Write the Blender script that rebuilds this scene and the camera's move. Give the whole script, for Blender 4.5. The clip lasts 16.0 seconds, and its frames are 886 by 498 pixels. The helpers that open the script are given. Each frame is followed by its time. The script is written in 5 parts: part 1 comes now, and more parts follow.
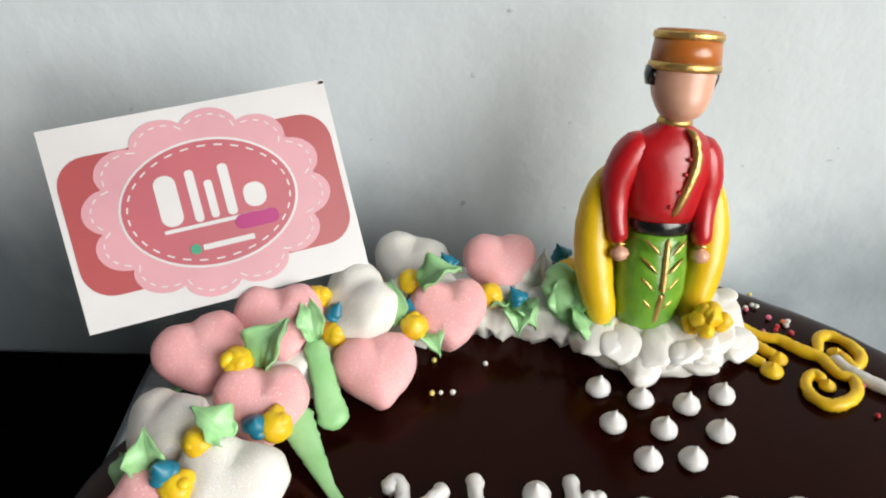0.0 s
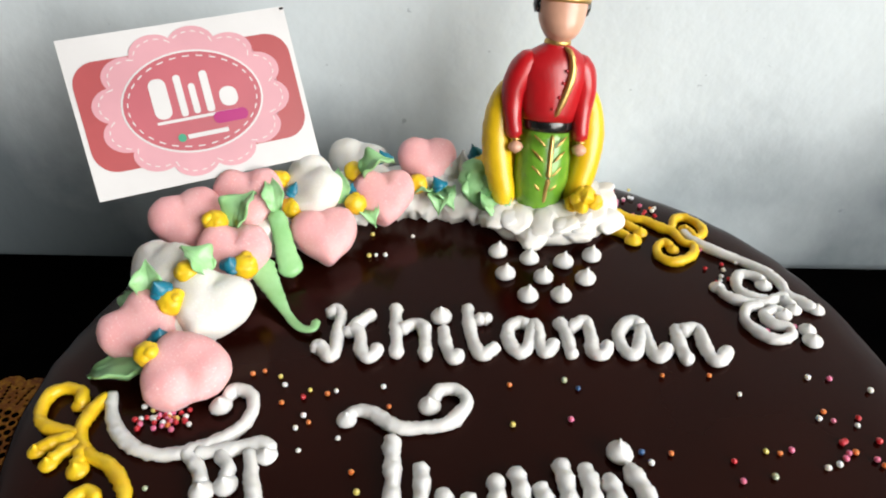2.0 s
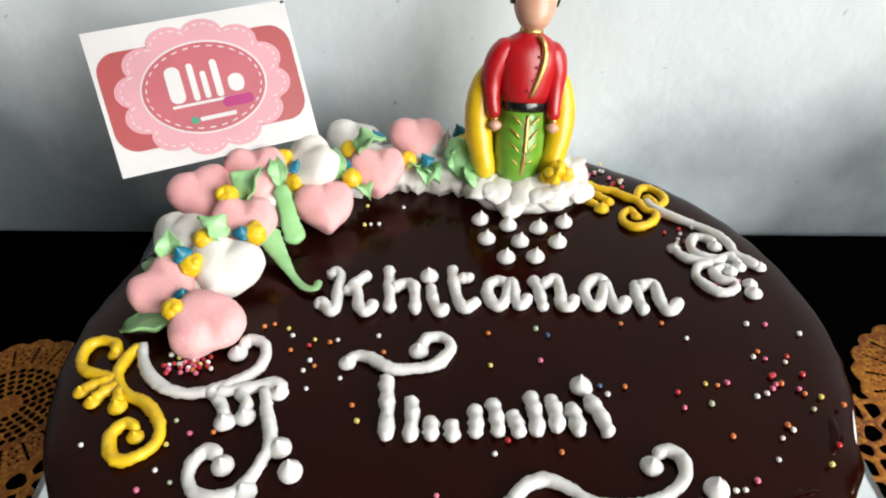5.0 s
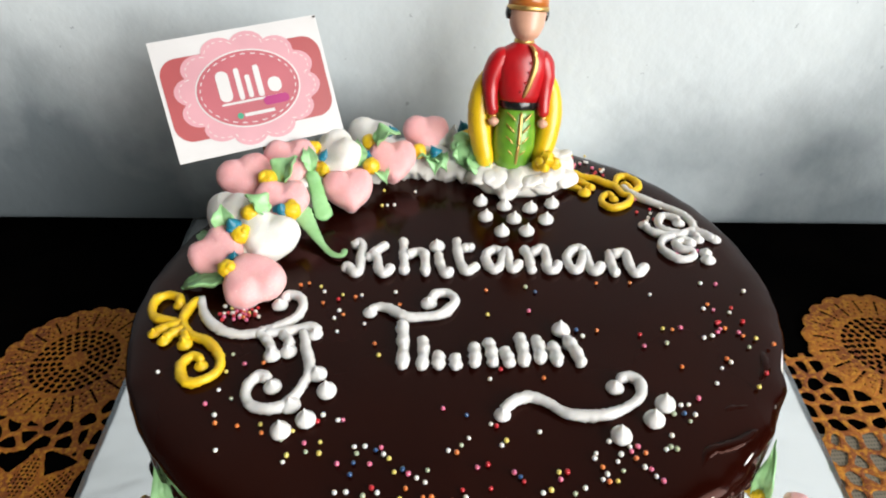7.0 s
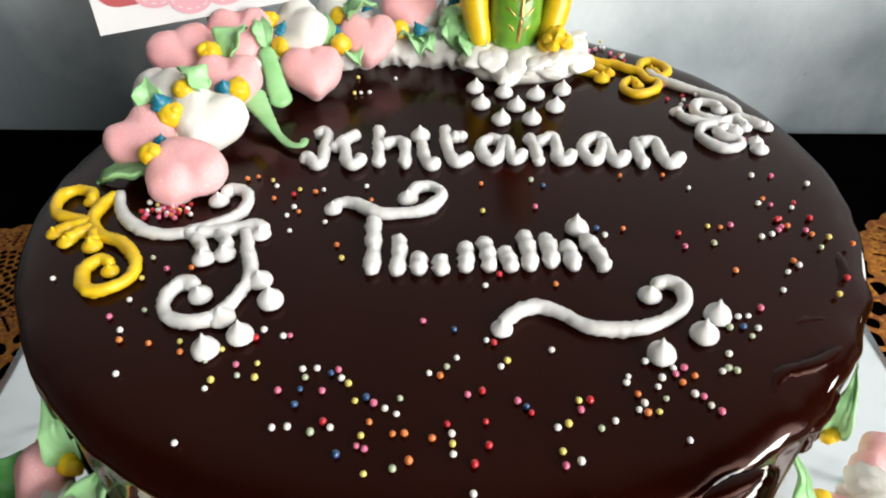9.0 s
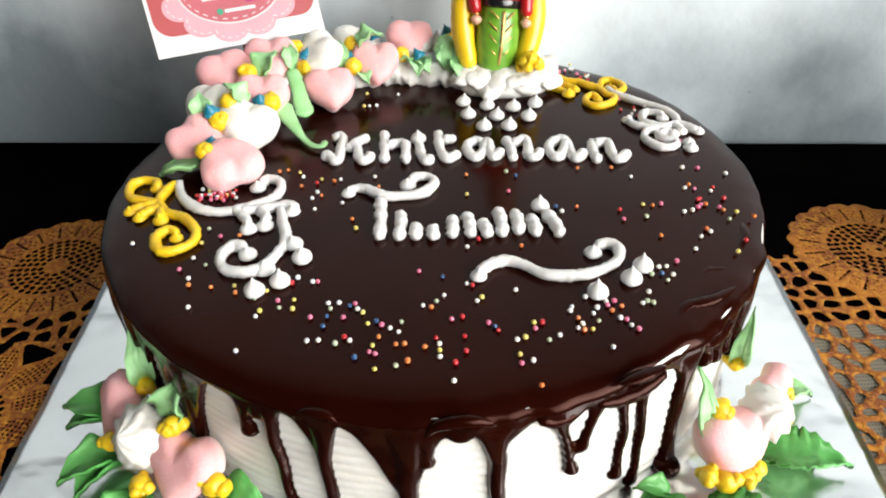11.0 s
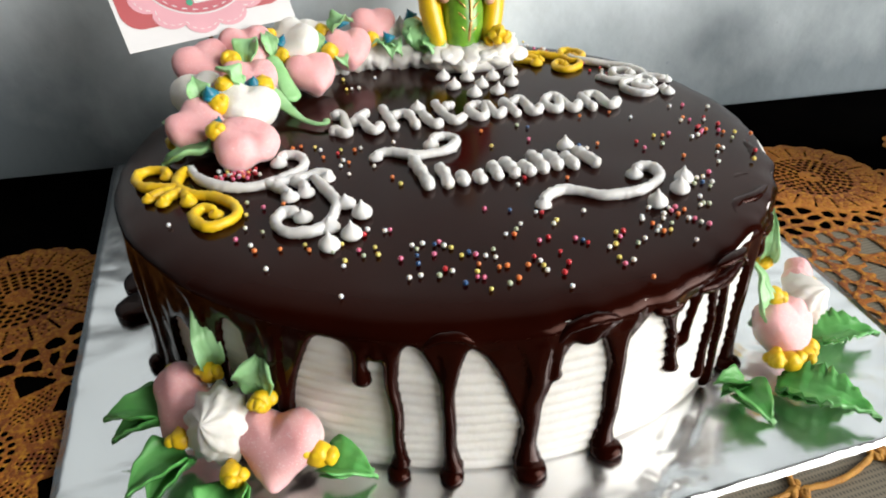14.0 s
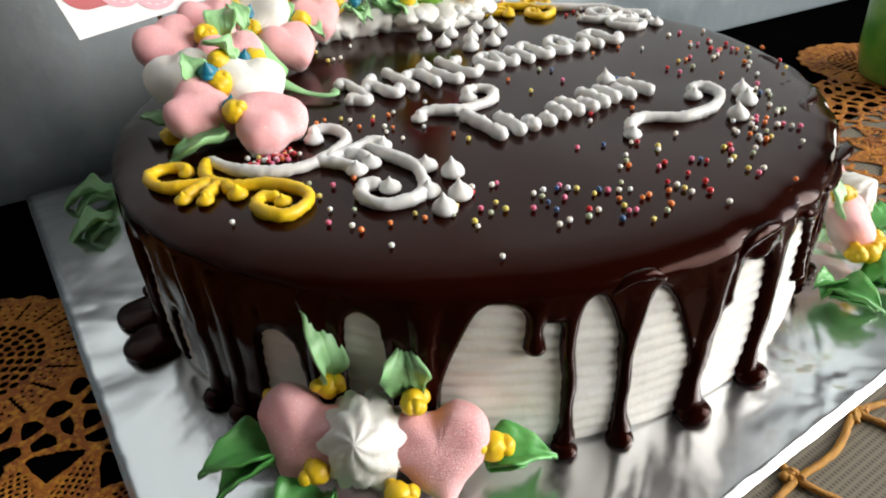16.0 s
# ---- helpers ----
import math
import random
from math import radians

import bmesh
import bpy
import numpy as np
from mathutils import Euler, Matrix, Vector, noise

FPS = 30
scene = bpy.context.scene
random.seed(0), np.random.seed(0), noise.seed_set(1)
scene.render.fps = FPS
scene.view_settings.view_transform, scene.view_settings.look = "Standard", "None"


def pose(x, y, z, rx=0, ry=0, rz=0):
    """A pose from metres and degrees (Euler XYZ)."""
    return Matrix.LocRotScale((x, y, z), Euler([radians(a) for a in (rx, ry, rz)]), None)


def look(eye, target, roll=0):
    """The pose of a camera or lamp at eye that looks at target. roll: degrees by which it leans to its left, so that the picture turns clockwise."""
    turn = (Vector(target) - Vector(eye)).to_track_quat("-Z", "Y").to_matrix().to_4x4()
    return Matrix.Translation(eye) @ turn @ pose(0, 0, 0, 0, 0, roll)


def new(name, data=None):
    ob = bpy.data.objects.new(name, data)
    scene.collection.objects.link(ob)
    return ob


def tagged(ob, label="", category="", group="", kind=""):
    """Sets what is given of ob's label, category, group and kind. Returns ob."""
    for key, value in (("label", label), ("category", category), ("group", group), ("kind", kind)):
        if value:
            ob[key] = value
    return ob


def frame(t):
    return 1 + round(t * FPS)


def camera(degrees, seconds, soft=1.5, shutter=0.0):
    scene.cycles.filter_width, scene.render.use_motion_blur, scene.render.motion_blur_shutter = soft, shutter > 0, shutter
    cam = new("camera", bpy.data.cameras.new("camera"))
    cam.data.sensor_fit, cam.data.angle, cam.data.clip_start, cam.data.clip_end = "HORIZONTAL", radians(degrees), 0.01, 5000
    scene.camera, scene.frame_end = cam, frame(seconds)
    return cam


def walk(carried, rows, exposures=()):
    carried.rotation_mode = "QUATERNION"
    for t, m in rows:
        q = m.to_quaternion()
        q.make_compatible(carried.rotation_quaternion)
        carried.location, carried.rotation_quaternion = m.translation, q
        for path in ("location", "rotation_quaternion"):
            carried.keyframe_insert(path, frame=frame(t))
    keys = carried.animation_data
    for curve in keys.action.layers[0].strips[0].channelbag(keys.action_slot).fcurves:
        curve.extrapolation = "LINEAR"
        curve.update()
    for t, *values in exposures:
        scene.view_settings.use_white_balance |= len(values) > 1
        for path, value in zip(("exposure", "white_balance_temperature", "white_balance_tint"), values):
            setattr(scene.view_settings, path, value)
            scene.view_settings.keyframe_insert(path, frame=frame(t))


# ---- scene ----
cam = camera(65.53, 16.0, 2.0)
# seconds, eye in metres, turn in degrees (Euler XYZ)
ROWS = [
    (0.0, -0.0000, 0.0000, 0.2396, 56.28, 2.27, -1.52),
    (0.5, 0.0057, -0.0202, 0.2420, 56.22, 1.87, -1.62),
    (1.0, 0.0093, -0.0384, 0.2433, 55.78, 1.64, -1.70),
    (1.5, 0.0131, -0.0539, 0.2451, 54.33, 1.07, -2.37),
    (2.0, 0.0179, -0.0737, 0.2472, 53.96, 1.03, -2.67),
    (2.5, 0.0232, -0.0919, 0.2500, 53.59, 1.42, -3.08),
    (3.0, 0.0269, -0.1020, 0.2489, 54.42, 1.33, -2.88),
    (3.5, 0.0212, -0.1023, 0.2550, 53.70, 0.91, -3.37),
    (4.0, 0.0198, -0.0921, 0.2561, 51.86, 1.18, -3.41),
    (6.5, 0.0211, -0.1507, 0.2805, 53.27, 1.40, -3.22),
    (7.0, 0.0171, -0.1611, 0.2836, 53.12, 1.37, -2.88),
    (7.5, 0.0169, -0.1486, 0.2551, 51.80, 1.09, -2.76),
    (8.0, 0.0169, -0.1288, 0.2295, 50.71, 0.85, -3.00),
    (8.5, 0.0212, -0.1200, 0.2153, 50.08, 1.07, -3.13),
    (10.8, 0.0234, -0.1848, 0.2413, 52.03, 1.37, -3.01),
    (11.0, 0.0237, -0.1900, 0.2412, 52.43, 1.41, -3.00),
    (11.5, 0.0263, -0.2039, 0.2415, 52.39, 1.86, -3.08),
    (12.0, 0.0236, -0.2210, 0.2399, 52.71, 1.65, -2.94),
    (12.5, 0.0105, -0.2280, 0.2331, 52.84, 1.61, -4.26),
    (13.0, -0.0162, -0.2193, 0.2236, 53.59, 1.66, -7.70),
    (13.5, -0.0388, -0.2109, 0.2184, 55.27, 1.25, -11.86),
    (14.0, -0.0622, -0.2015, 0.2082, 56.33, 1.03, -17.37),
    (14.5, -0.0913, -0.1936, 0.1975, 56.56, 1.25, -22.24),
    (15.0, -0.1145, -0.1709, 0.1856, 56.06, 1.53, -25.89),
    (15.5, -0.1297, -0.1507, 0.1820, 56.28, 2.83, -30.07),
    (16.0, -0.1421, -0.1449, 0.1810, 56.06, 2.39, -34.07),
]
walk(cam, [(t, pose(*p)) for t, *p in ROWS], [(0.0, -0.16), (1.5, -0.04), (2.5, 0.06), (7.0, 0.05), (8.0, 0.13), (8.7, 0.06), (11.0, 0.33), (11.6, 0.14), (12.2, 0.02), (14.0, 0.04), (16.0, 0.14)])

# ---- world and light ----
world = bpy.data.worlds.new("sky")
scene.world = world
world.use_nodes = True
wn = world.node_tree.nodes
sky = wn.new("ShaderNodeTexSky")
sky.sky_type, sky.sun_disc = "NISHITA", False
sky.sun_elevation, sky.sun_rotation = radians(40), radians(120)
wn["Background"].inputs["Strength"].default_value = 0.12
world.node_tree.links.new(sky.outputs["Color"], wn["Background"].inputs["Color"])

WALL_TURN = -5.7
ROOM = pose(0, 0.27, 0, 0, 0, WALL_TURN)   # the room's frame: y = 0 is the face of the wall behind the cake
lamp = bpy.data.lights.new("window_light", "AREA")
lamp.shape, lamp.size, lamp.size_y, lamp.energy = "RECTANGLE", 1.4, 1.2, 17
lamp.color = (1.0, 0.98, 0.94)
lamp.spread = radians(95)   # the reveal narrows the light
window_light = new("window_light", lamp)
window_light.matrix_world = ROOM @ look((1.06, -1.12, 0.58), (-0.32, -0.25, 0.08))


# ---- materials ----
def material(name, color, rough=0.5, metal=0.0, color2=None, scale=40.0, bump=0.0, bump_scale=200.0, coat=0.0, sss=0.0,
             fine=None, spec=0.5, vary=0.0, relief=0.001):
    """A procedural surface: two colours mixed by noise, a second finer noise, and a bump."""
    m = bpy.data.materials.new(name)
    m.use_nodes = True
    n, l = m.node_tree.nodes, m.node_tree.links
    b = n["Principled BSDF"]
    b.inputs["Roughness"].default_value, b.inputs["Metallic"].default_value = rough, metal
    b.inputs["Coat Weight"].default_value = coat
    b.inputs["Coat Roughness"].default_value = 0.12
    b.inputs["Specular IOR Level"].default_value = spec
    if sss:
        b.inputs["Subsurface Weight"].default_value = sss
        b.inputs["Subsurface Radius"].default_value = (0.004, 0.003, 0.002)
        b.inputs["Subsurface Scale"].default_value = 1.0
    tc = n.new("ShaderNodeTexCoord")
    big = n.new("ShaderNodeTexNoise")
    big.inputs["Scale"].default_value, big.inputs["Detail"].default_value = scale, 6.0
    l.new(tc.outputs["Object"], big.inputs["Vector"])
    ramp = n.new("ShaderNodeMapRange")
    ramp.inputs["From Min"].default_value, ramp.inputs["From Max"].default_value = 0.35, 0.65
    l.new(big.outputs["Fac"], ramp.inputs["Value"])
    mix = n.new("ShaderNodeMix")
    mix.data_type = "RGBA"
    mix.inputs["A"].default_value = (*color, 1)
    mix.inputs["B"].default_value = (*(color2 or [c * 0.88 for c in color]), 1)
    l.new(ramp.outputs["Result"], mix.inputs["Factor"])
    out = mix.outputs["Result"]
    if fine:
        sp = n.new("ShaderNodeTexNoise")
        sp.inputs["Scale"].default_value, sp.inputs["Detail"].default_value = fine[0], 3.0
        l.new(tc.outputs["Object"], sp.inputs["Vector"])
        r2 = n.new("ShaderNodeMapRange")
        r2.inputs["From Min"].default_value, r2.inputs["From Max"].default_value = fine[1], fine[2]
        l.new(sp.outputs["Fac"], r2.inputs["Value"])
        m2 = n.new("ShaderNodeMix")
        m2.data_type = "RGBA"
        l.new(r2.outputs["Result"], m2.inputs["Factor"])
        l.new(out, m2.inputs["A"])
        m2.inputs["B"].default_value = (*fine[3], 1)
        out = m2.outputs["Result"]
    if vary:
        oi = n.new("ShaderNodeObjectInfo")
        hsv = n.new("ShaderNodeHueSaturation")
        r3 = n.new("ShaderNodeMapRange")
        r3.inputs["To Min"].default_value, r3.inputs["To Max"].default_value = 1 - vary, 1 + vary
        l.new(oi.outputs["Random"], r3.inputs["Value"])
        l.new(r3.outputs["Result"], hsv.inputs["Value"])
        l.new(out, hsv.inputs["Color"])
        out = hsv.outputs["Color"]
    l.new(out, b.inputs["Base Color"])
    if bump:
        bn = n.new("ShaderNodeTexNoise")
        bn.inputs["Scale"].default_value, bn.inputs["Detail"].default_value = bump_scale, 5.0
        l.new(tc.outputs["Object"], bn.inputs["Vector"])
        bp = n.new("ShaderNodeBump")
        bp.inputs["Strength"].default_value, bp.inputs["Distance"].default_value = bump, relief
        l.new(bn.outputs["Fac"], bp.inputs["Height"])
        l.new(bp.outputs["Normal"], b.inputs["Normal"])
    return m


CHOC = material("chocolate_glaze", (0.0095, 0.0012, 0.0006), 0.15, color2=(0.014, 0.0020, 0.0009), scale=18, bump=0.05, bump_scale=60, spec=0.14)
CHOC.node_tree.nodes["Principled BSDF"].inputs["Specular Tint"].default_value = (1.0, 0.52, 0.42, 1)
CREAM = material("white_cream", (0.76, 0.74, 0.70), 0.45, color2=(0.71, 0.69, 0.64), scale=60, bump=0.25, bump_scale=350, sss=0.15)
ICING = material("white_icing", (0.74, 0.73, 0.71), 0.4, scale=120, bump=0.15, bump_scale=500, sss=0.15)
YELLOW = material("yellow_icing", (0.80, 0.55, 0.015), 0.42, color2=(0.72, 0.43, 0.01), scale=150, bump=0.15, bump_scale=500, sss=0.1)
BLUE = material("blue_icing", (0.004, 0.13, 0.21), 0.4, color2=(0.005, 0.18, 0.27), scale=200, bump=0.1, bump_scale=500)
GREEN = material("pale_green_icing", (0.24, 0.50, 0.20), 0.4, color2=(0.33, 0.60, 0.29), scale=90, bump=0.15, bump_scale=400, sss=0.1)
GREEN2 = material("leaf_green_icing", (0.055, 0.28, 0.05), 0.4, color2=(0.13, 0.40, 0.11), scale=70, bump=0.15, bump_scale=400, sss=0.1)
PINK = material("pink_marshmallow", (0.84, 0.40, 0.41), 0.6, color2=(0.84, 0.46, 0.46), scale=60, bump=0.5, bump_scale=2400, sss=0.25,
                fine=(1700, 0.60, 0.68, (0.95, 0.70, 0.70)), vary=0.05)


def pale_underside(m):
    """The pink sugar only coats the upper part of each heart; its underside stays white."""
    n, l = m.node_tree.nodes, m.node_tree.links
    b = n["Principled BSDF"]
    old = b.inputs["Base Color"].links[0].from_socket
    tc, sep, rg, mix = n.new("ShaderNodeTexCoord"), n.new("ShaderNodeSeparateXYZ"), n.new("ShaderNodeMapRange"), n.new("ShaderNodeMix")
    l.new(tc.outputs["Object"], sep.inputs["Vector"])
    rg.inputs["From Min"].default_value, rg.inputs["From Max"].default_value = -0.0045, 0.0005
    rg.inputs["To Min"].default_value, rg.inputs["To Max"].default_value = 0.8, 0.0
    l.new(sep.outputs["Z"], rg.inputs["Value"])
    mix.data_type = "RGBA"
    l.new(rg.outputs["Result"], mix.inputs["Factor"])
    l.new(old, mix.inputs["A"])
    mix.inputs["B"].default_value = (0.82, 0.70, 0.67, 1)
    l.new(mix.outputs["Result"], b.inputs["Base Color"])


pale_underside(PINK)
WHITE_MM = material("white_marshmallow", (0.80, 0.77, 0.71), 0.6, color2=(0.77, 0.75, 0.70), scale=60, bump=0.5, bump_scale=2400, sss=0.25,
                    fine=(1700, 0.60, 0.68, (0.95, 0.94, 0.92)), vary=0.04)
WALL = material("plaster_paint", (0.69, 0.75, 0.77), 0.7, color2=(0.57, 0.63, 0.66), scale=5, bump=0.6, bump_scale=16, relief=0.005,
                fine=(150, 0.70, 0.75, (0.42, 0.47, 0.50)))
ROOM_PAINT = material("room_paint", (0.34, 0.34, 0.34), 0.8, scale=3, bump=0.2, bump_scale=60)
CEILING = material("ceiling_paint", (0.06, 0.055, 0.05), 0.9, scale=3, bump=0.1)
FLOOR = material("floor_tile", (0.20, 0.17, 0.14), 0.4, scale=5, bump=0.1)
TABLE = material("black_tabletop", (0.0010, 0.0010, 0.0011), 0.7, color2=(0.0018, 0.0016, 0.0015), scale=30, bump=0.1, bump_scale=100, spec=0.0)
LACE = material("orange_lace", (0.37, 0.115, 0.003), 0.8, color2=(0.17, 0.036, 0.0015), scale=38, bump=1.0, bump_scale=700,
                fine=(420, 0.46, 0.66, (0.48, 0.20, 0.009)))
CORD = material("gold_cord", (0.50, 0.24, 0.025), 0.6, color2=(0.38, 0.16, 0.015), scale=200, bump=0.8, bump_scale=1200)
PAPER = material("white_card", (0.62, 0.61, 0.61), 0.35, scale=20, bump=0.04)
WOOD = material("skewer_wood", (0.30, 0.15, 0.06), 0.6, scale=300, bump=0.3)
RED_PRINT = material("red_print", (0.38, 0.075, 0.08), 0.35, scale=30)
PINK_PRINT = material("pink_print", (0.60, 0.31, 0.35), 0.35, scale=30)
ROSE_PRINT = material("rose_print", (0.44, 0.11, 0.135), 0.35, scale=30)
MAG_PRINT = material("magenta_print", (0.38, 0.02, 0.16), 0.35, scale=30)
GREEN_PRINT = material("green_print", (0.05, 0.30, 0.18), 0.35, scale=30)
F_RED = material("red_glossy_paint", (0.48, 0.008, 0.012), 0.34, color2=(0.36, 0.006, 0.010), scale=80, bump=0.25, bump_scale=160, coat=0.25)
F_YEL = material("yellow_glossy_paint", (0.78, 0.50, 0.01), 0.35, scale=80, bump=0.2, bump_scale=160, coat=0.2)
F_GRN = material("green_glossy_paint", (0.17, 0.36, 0.03), 0.28, color2=(0.10, 0.27, 0.02), scale=120, bump=0.4, bump_scale=220, coat=0.35)
F_SKIN = material("flesh_tone_paint", (0.66, 0.36, 0.25), 0.35, scale=120, coat=0.2)
F_HAT = material("orange_glossy_paint", (0.42, 0.12, 0.02), 0.3, color2=(0.48, 0.17, 0.03), scale=90, coat=0.3)
F_GOLD = material("gold_paint", (0.66, 0.42, 0.14), 0.32, metal=0.8, scale=400, bump=0.3, bump_scale=900)
F_BLACK = material("black_glossy_paint", (0.008, 0.008, 0.008), 0.2, scale=60, coat=0.4)
JAR = material("green_jar", (0.06, 0.20, 0.02), 0.3, color2=(0.22, 0.34, 0.06), scale=28, coat=0.3)


def foil_material():
    m = material("silver_foil", (0.91, 0.92, 0.93), 0.24, metal=1.0, color2=(0.86, 0.87, 0.88), scale=12)
    n, l = m.node_tree.nodes, m.node_tree.links
    tc = n.new("ShaderNodeTexCoord")
    big = n.new("ShaderNodeTexNoise")
    big.inputs["Scale"].default_value, big.inputs["Detail"].default_value, big.inputs["Distortion"].default_value = 11, 2.0, 2.2
    tiny = n.new("ShaderNodeTexNoise")
    tiny.inputs["Scale"].default_value, tiny.inputs["Detail"].default_value = 90, 2
    add = n.new("ShaderNodeMath")
    add.operation = "MULTIPLY_ADD"
    add.inputs[1].default_value = 0.08
    bp = n.new("ShaderNodeBump")
    bp.inputs["Strength"].default_value, bp.inputs["Distance"].default_value = 0.48, 0.008
    for t in (big, tiny):
        l.new(tc.outputs["Object"], t.inputs["Vector"])
    l.new(tiny.outputs["Fac"], add.inputs[0])
    l.new(big.outputs["Fac"], add.inputs[2])
    l.new(add.outputs["Value"], bp.inputs["Height"])
    l.new(bp.outputs["Normal"], n["Principled BSDF"].inputs["Normal"])
    return m


FOIL = foil_material()


def wall_stain_and_shade():
    """Damp dirt and painted-in shade along the wall's foot with a ragged upper edge, and hairline scratches."""
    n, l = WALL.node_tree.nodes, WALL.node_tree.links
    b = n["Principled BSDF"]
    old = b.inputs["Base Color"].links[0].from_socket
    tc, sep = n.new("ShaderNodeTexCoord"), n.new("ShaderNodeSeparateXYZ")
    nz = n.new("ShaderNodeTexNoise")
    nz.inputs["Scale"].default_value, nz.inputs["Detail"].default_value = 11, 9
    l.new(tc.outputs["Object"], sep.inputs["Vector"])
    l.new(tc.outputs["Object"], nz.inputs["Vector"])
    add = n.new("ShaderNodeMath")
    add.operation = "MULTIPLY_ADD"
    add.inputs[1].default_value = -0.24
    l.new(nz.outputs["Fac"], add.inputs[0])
    off = n.new("ShaderNodeMath")        # shade put into the colour: the dark rises further towards both ends
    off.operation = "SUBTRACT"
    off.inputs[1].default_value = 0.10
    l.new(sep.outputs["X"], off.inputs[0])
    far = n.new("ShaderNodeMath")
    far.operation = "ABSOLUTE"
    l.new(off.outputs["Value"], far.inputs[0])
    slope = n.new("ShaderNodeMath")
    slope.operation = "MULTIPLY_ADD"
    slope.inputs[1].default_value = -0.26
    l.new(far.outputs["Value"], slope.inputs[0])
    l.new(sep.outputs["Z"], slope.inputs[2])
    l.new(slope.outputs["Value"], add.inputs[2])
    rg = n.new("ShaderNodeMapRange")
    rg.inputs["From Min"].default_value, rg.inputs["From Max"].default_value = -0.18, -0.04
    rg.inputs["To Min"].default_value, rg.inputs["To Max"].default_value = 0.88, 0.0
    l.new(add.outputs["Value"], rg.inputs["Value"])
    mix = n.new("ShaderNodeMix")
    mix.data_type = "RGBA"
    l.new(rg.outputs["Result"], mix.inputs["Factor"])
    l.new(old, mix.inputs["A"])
    # one dark tone for both the damp dirt and the painted shade
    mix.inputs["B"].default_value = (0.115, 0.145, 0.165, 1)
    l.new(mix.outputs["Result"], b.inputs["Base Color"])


wall_stain_and_shade()


def net_material():
    """Sheer woven net: fine grey threads over the dark table."""
    m = bpy.data.materials.new("grey_net")
    m.use_nodes = True
    n, l = m.node_tree.nodes, m.node_tree.links
    b = n["Principled BSDF"]
    b.inputs["Roughness"].default_value = 0.8
    tc = n.new("ShaderNodeTexCoord")
    waves = []
    for axis in ("X", "Y"):
        w = n.new("ShaderNodeTexWave")
        w.bands_direction = axis
        w.inputs["Scale"].default_value, w.inputs["Distortion"].default_value = (210 if axis == "X" else 140), 0.4
        l.new(tc.outputs["Object"], w.inputs["Vector"])
        waves.append(w)
    mx = n.new("ShaderNodeMath")
    mx.operation = "MULTIPLY"
    l.new(waves[0].outputs["Fac"], mx.inputs[0])
    l.new(waves[1].outputs["Fac"], mx.inputs[1])
    mix = n.new("ShaderNodeMix")
    mix.data_type = "RGBA"
    mix.inputs["A"].default_value, mix.inputs["B"].default_value = (0.19, 0.165, 0.12, 1), (0.05, 0.045, 0.035, 1)
    l.new(mx.outputs["Value"], mix.inputs["Factor"])
    l.new(mix.outputs["Result"], b.inputs["Base Color"])
    return m


NET = net_material()
SPRINKLE = {k: material("sprinkle_" + name, c, 0.3, scale=300, coat=0.3, sss=0.4) for k, name, c in (
    ("w", "white", (0.84, 0.81, 0.76)), ("r", "red", (0.50, 0.02, 0.03)), ("p", "pink", (0.70, 0.16, 0.28)), ("o", "orange", (0.72, 0.20, 0.05)),
    ("y", "yellow", (0.74, 0.60, 0.16)), ("b", "blue", (0.03, 0.09, 0.22)), ("g", "pale_green", (0.42, 0.48, 0.34)))}


# ---- builders ----
MM = 0.001


def mesh_of(name, bm, mats, smooth=True):
    me = bpy.data.meshes.new(name)
    bm.to_mesh(me)
    bm.free()
    for m in mats if isinstance(mats, (list, tuple)) else [mats]:
        me.materials.append(m)
    if smooth:
        me.polygons.foreach_set("use_smooth", [True] * len(me.polygons))
    return me


def part(name, bm, mat, parent=None, label="", smooth=True):
    ob = new(name, mesh_of(name, bm, mat, smooth))
    if parent is not None:
        ob.parent = parent
    if label:
        ob["label"] = label
    return ob


def thing(name, bm, mat, label, category, group="", kind="", smooth=True):
    return tagged(part(name, bm, mat, smooth=smooth), label, category, group, kind)


def holder(name, label, category, m=Matrix(), group=""):
    ob = tagged(new(name), label, category, group)
    ob.matrix_world = m
    return ob


def box(bm, x0, x1, y0, y1, z0, z1, bevel=0.0):
    r = bmesh.ops.create_cube(bm, size=1.0, matrix=Matrix.Translation(((x0 + x1) / 2, (y0 + y1) / 2, (z0 + z1) / 2)) @ Matrix.Diagonal((x1 - x0, y1 - y0, z1 - z0, 1)))
    if bevel:
        edges = list({e for v in r["verts"] for e in v.link_edges})
        bmesh.ops.bevel(bm, geom=edges, offset=bevel, segments=2, affect="EDGES", profile=0.5)
    return bm


def bridge(bm, rings, closed_start=True, closed_end=True, mat=0):
    loops = [[bm.verts.new(p) for p in r] for r in rings]
    n = len(loops[0])
    for a, b in zip(loops, loops[1:]):
        for i in range(n):
            bm.faces.new((a[i], a[(i + 1) % n], b[(i + 1) % n], b[i])).material_index = mat
    if closed_start:
        bm.faces.new(loops[0][::-1]).material_index = mat
    if closed_end:
        bm.faces.new(loops[-1]).material_index = mat
    return bm


def spline(points, step):
    """Points along a smooth line through the given ones."""
    p = [Vector(q) for q in points]
    p = [p[0] * 2 - p[1]] + p + [p[-1] * 2 - p[-2]]
    out = []
    for a, b, c, d in zip(p, p[1:], p[2:], p[3:]):
        k = max(2, int((c - b).length / step))
        for i in range(k):
            t = i / k
            out.append(0.5 * (2 * b + (c - a) * t + (2 * a - 5 * b + 4 * c - d) * t * t + (3 * b - a - 3 * c + d) * t ** 3))
    out.append(p[-2])
    return out


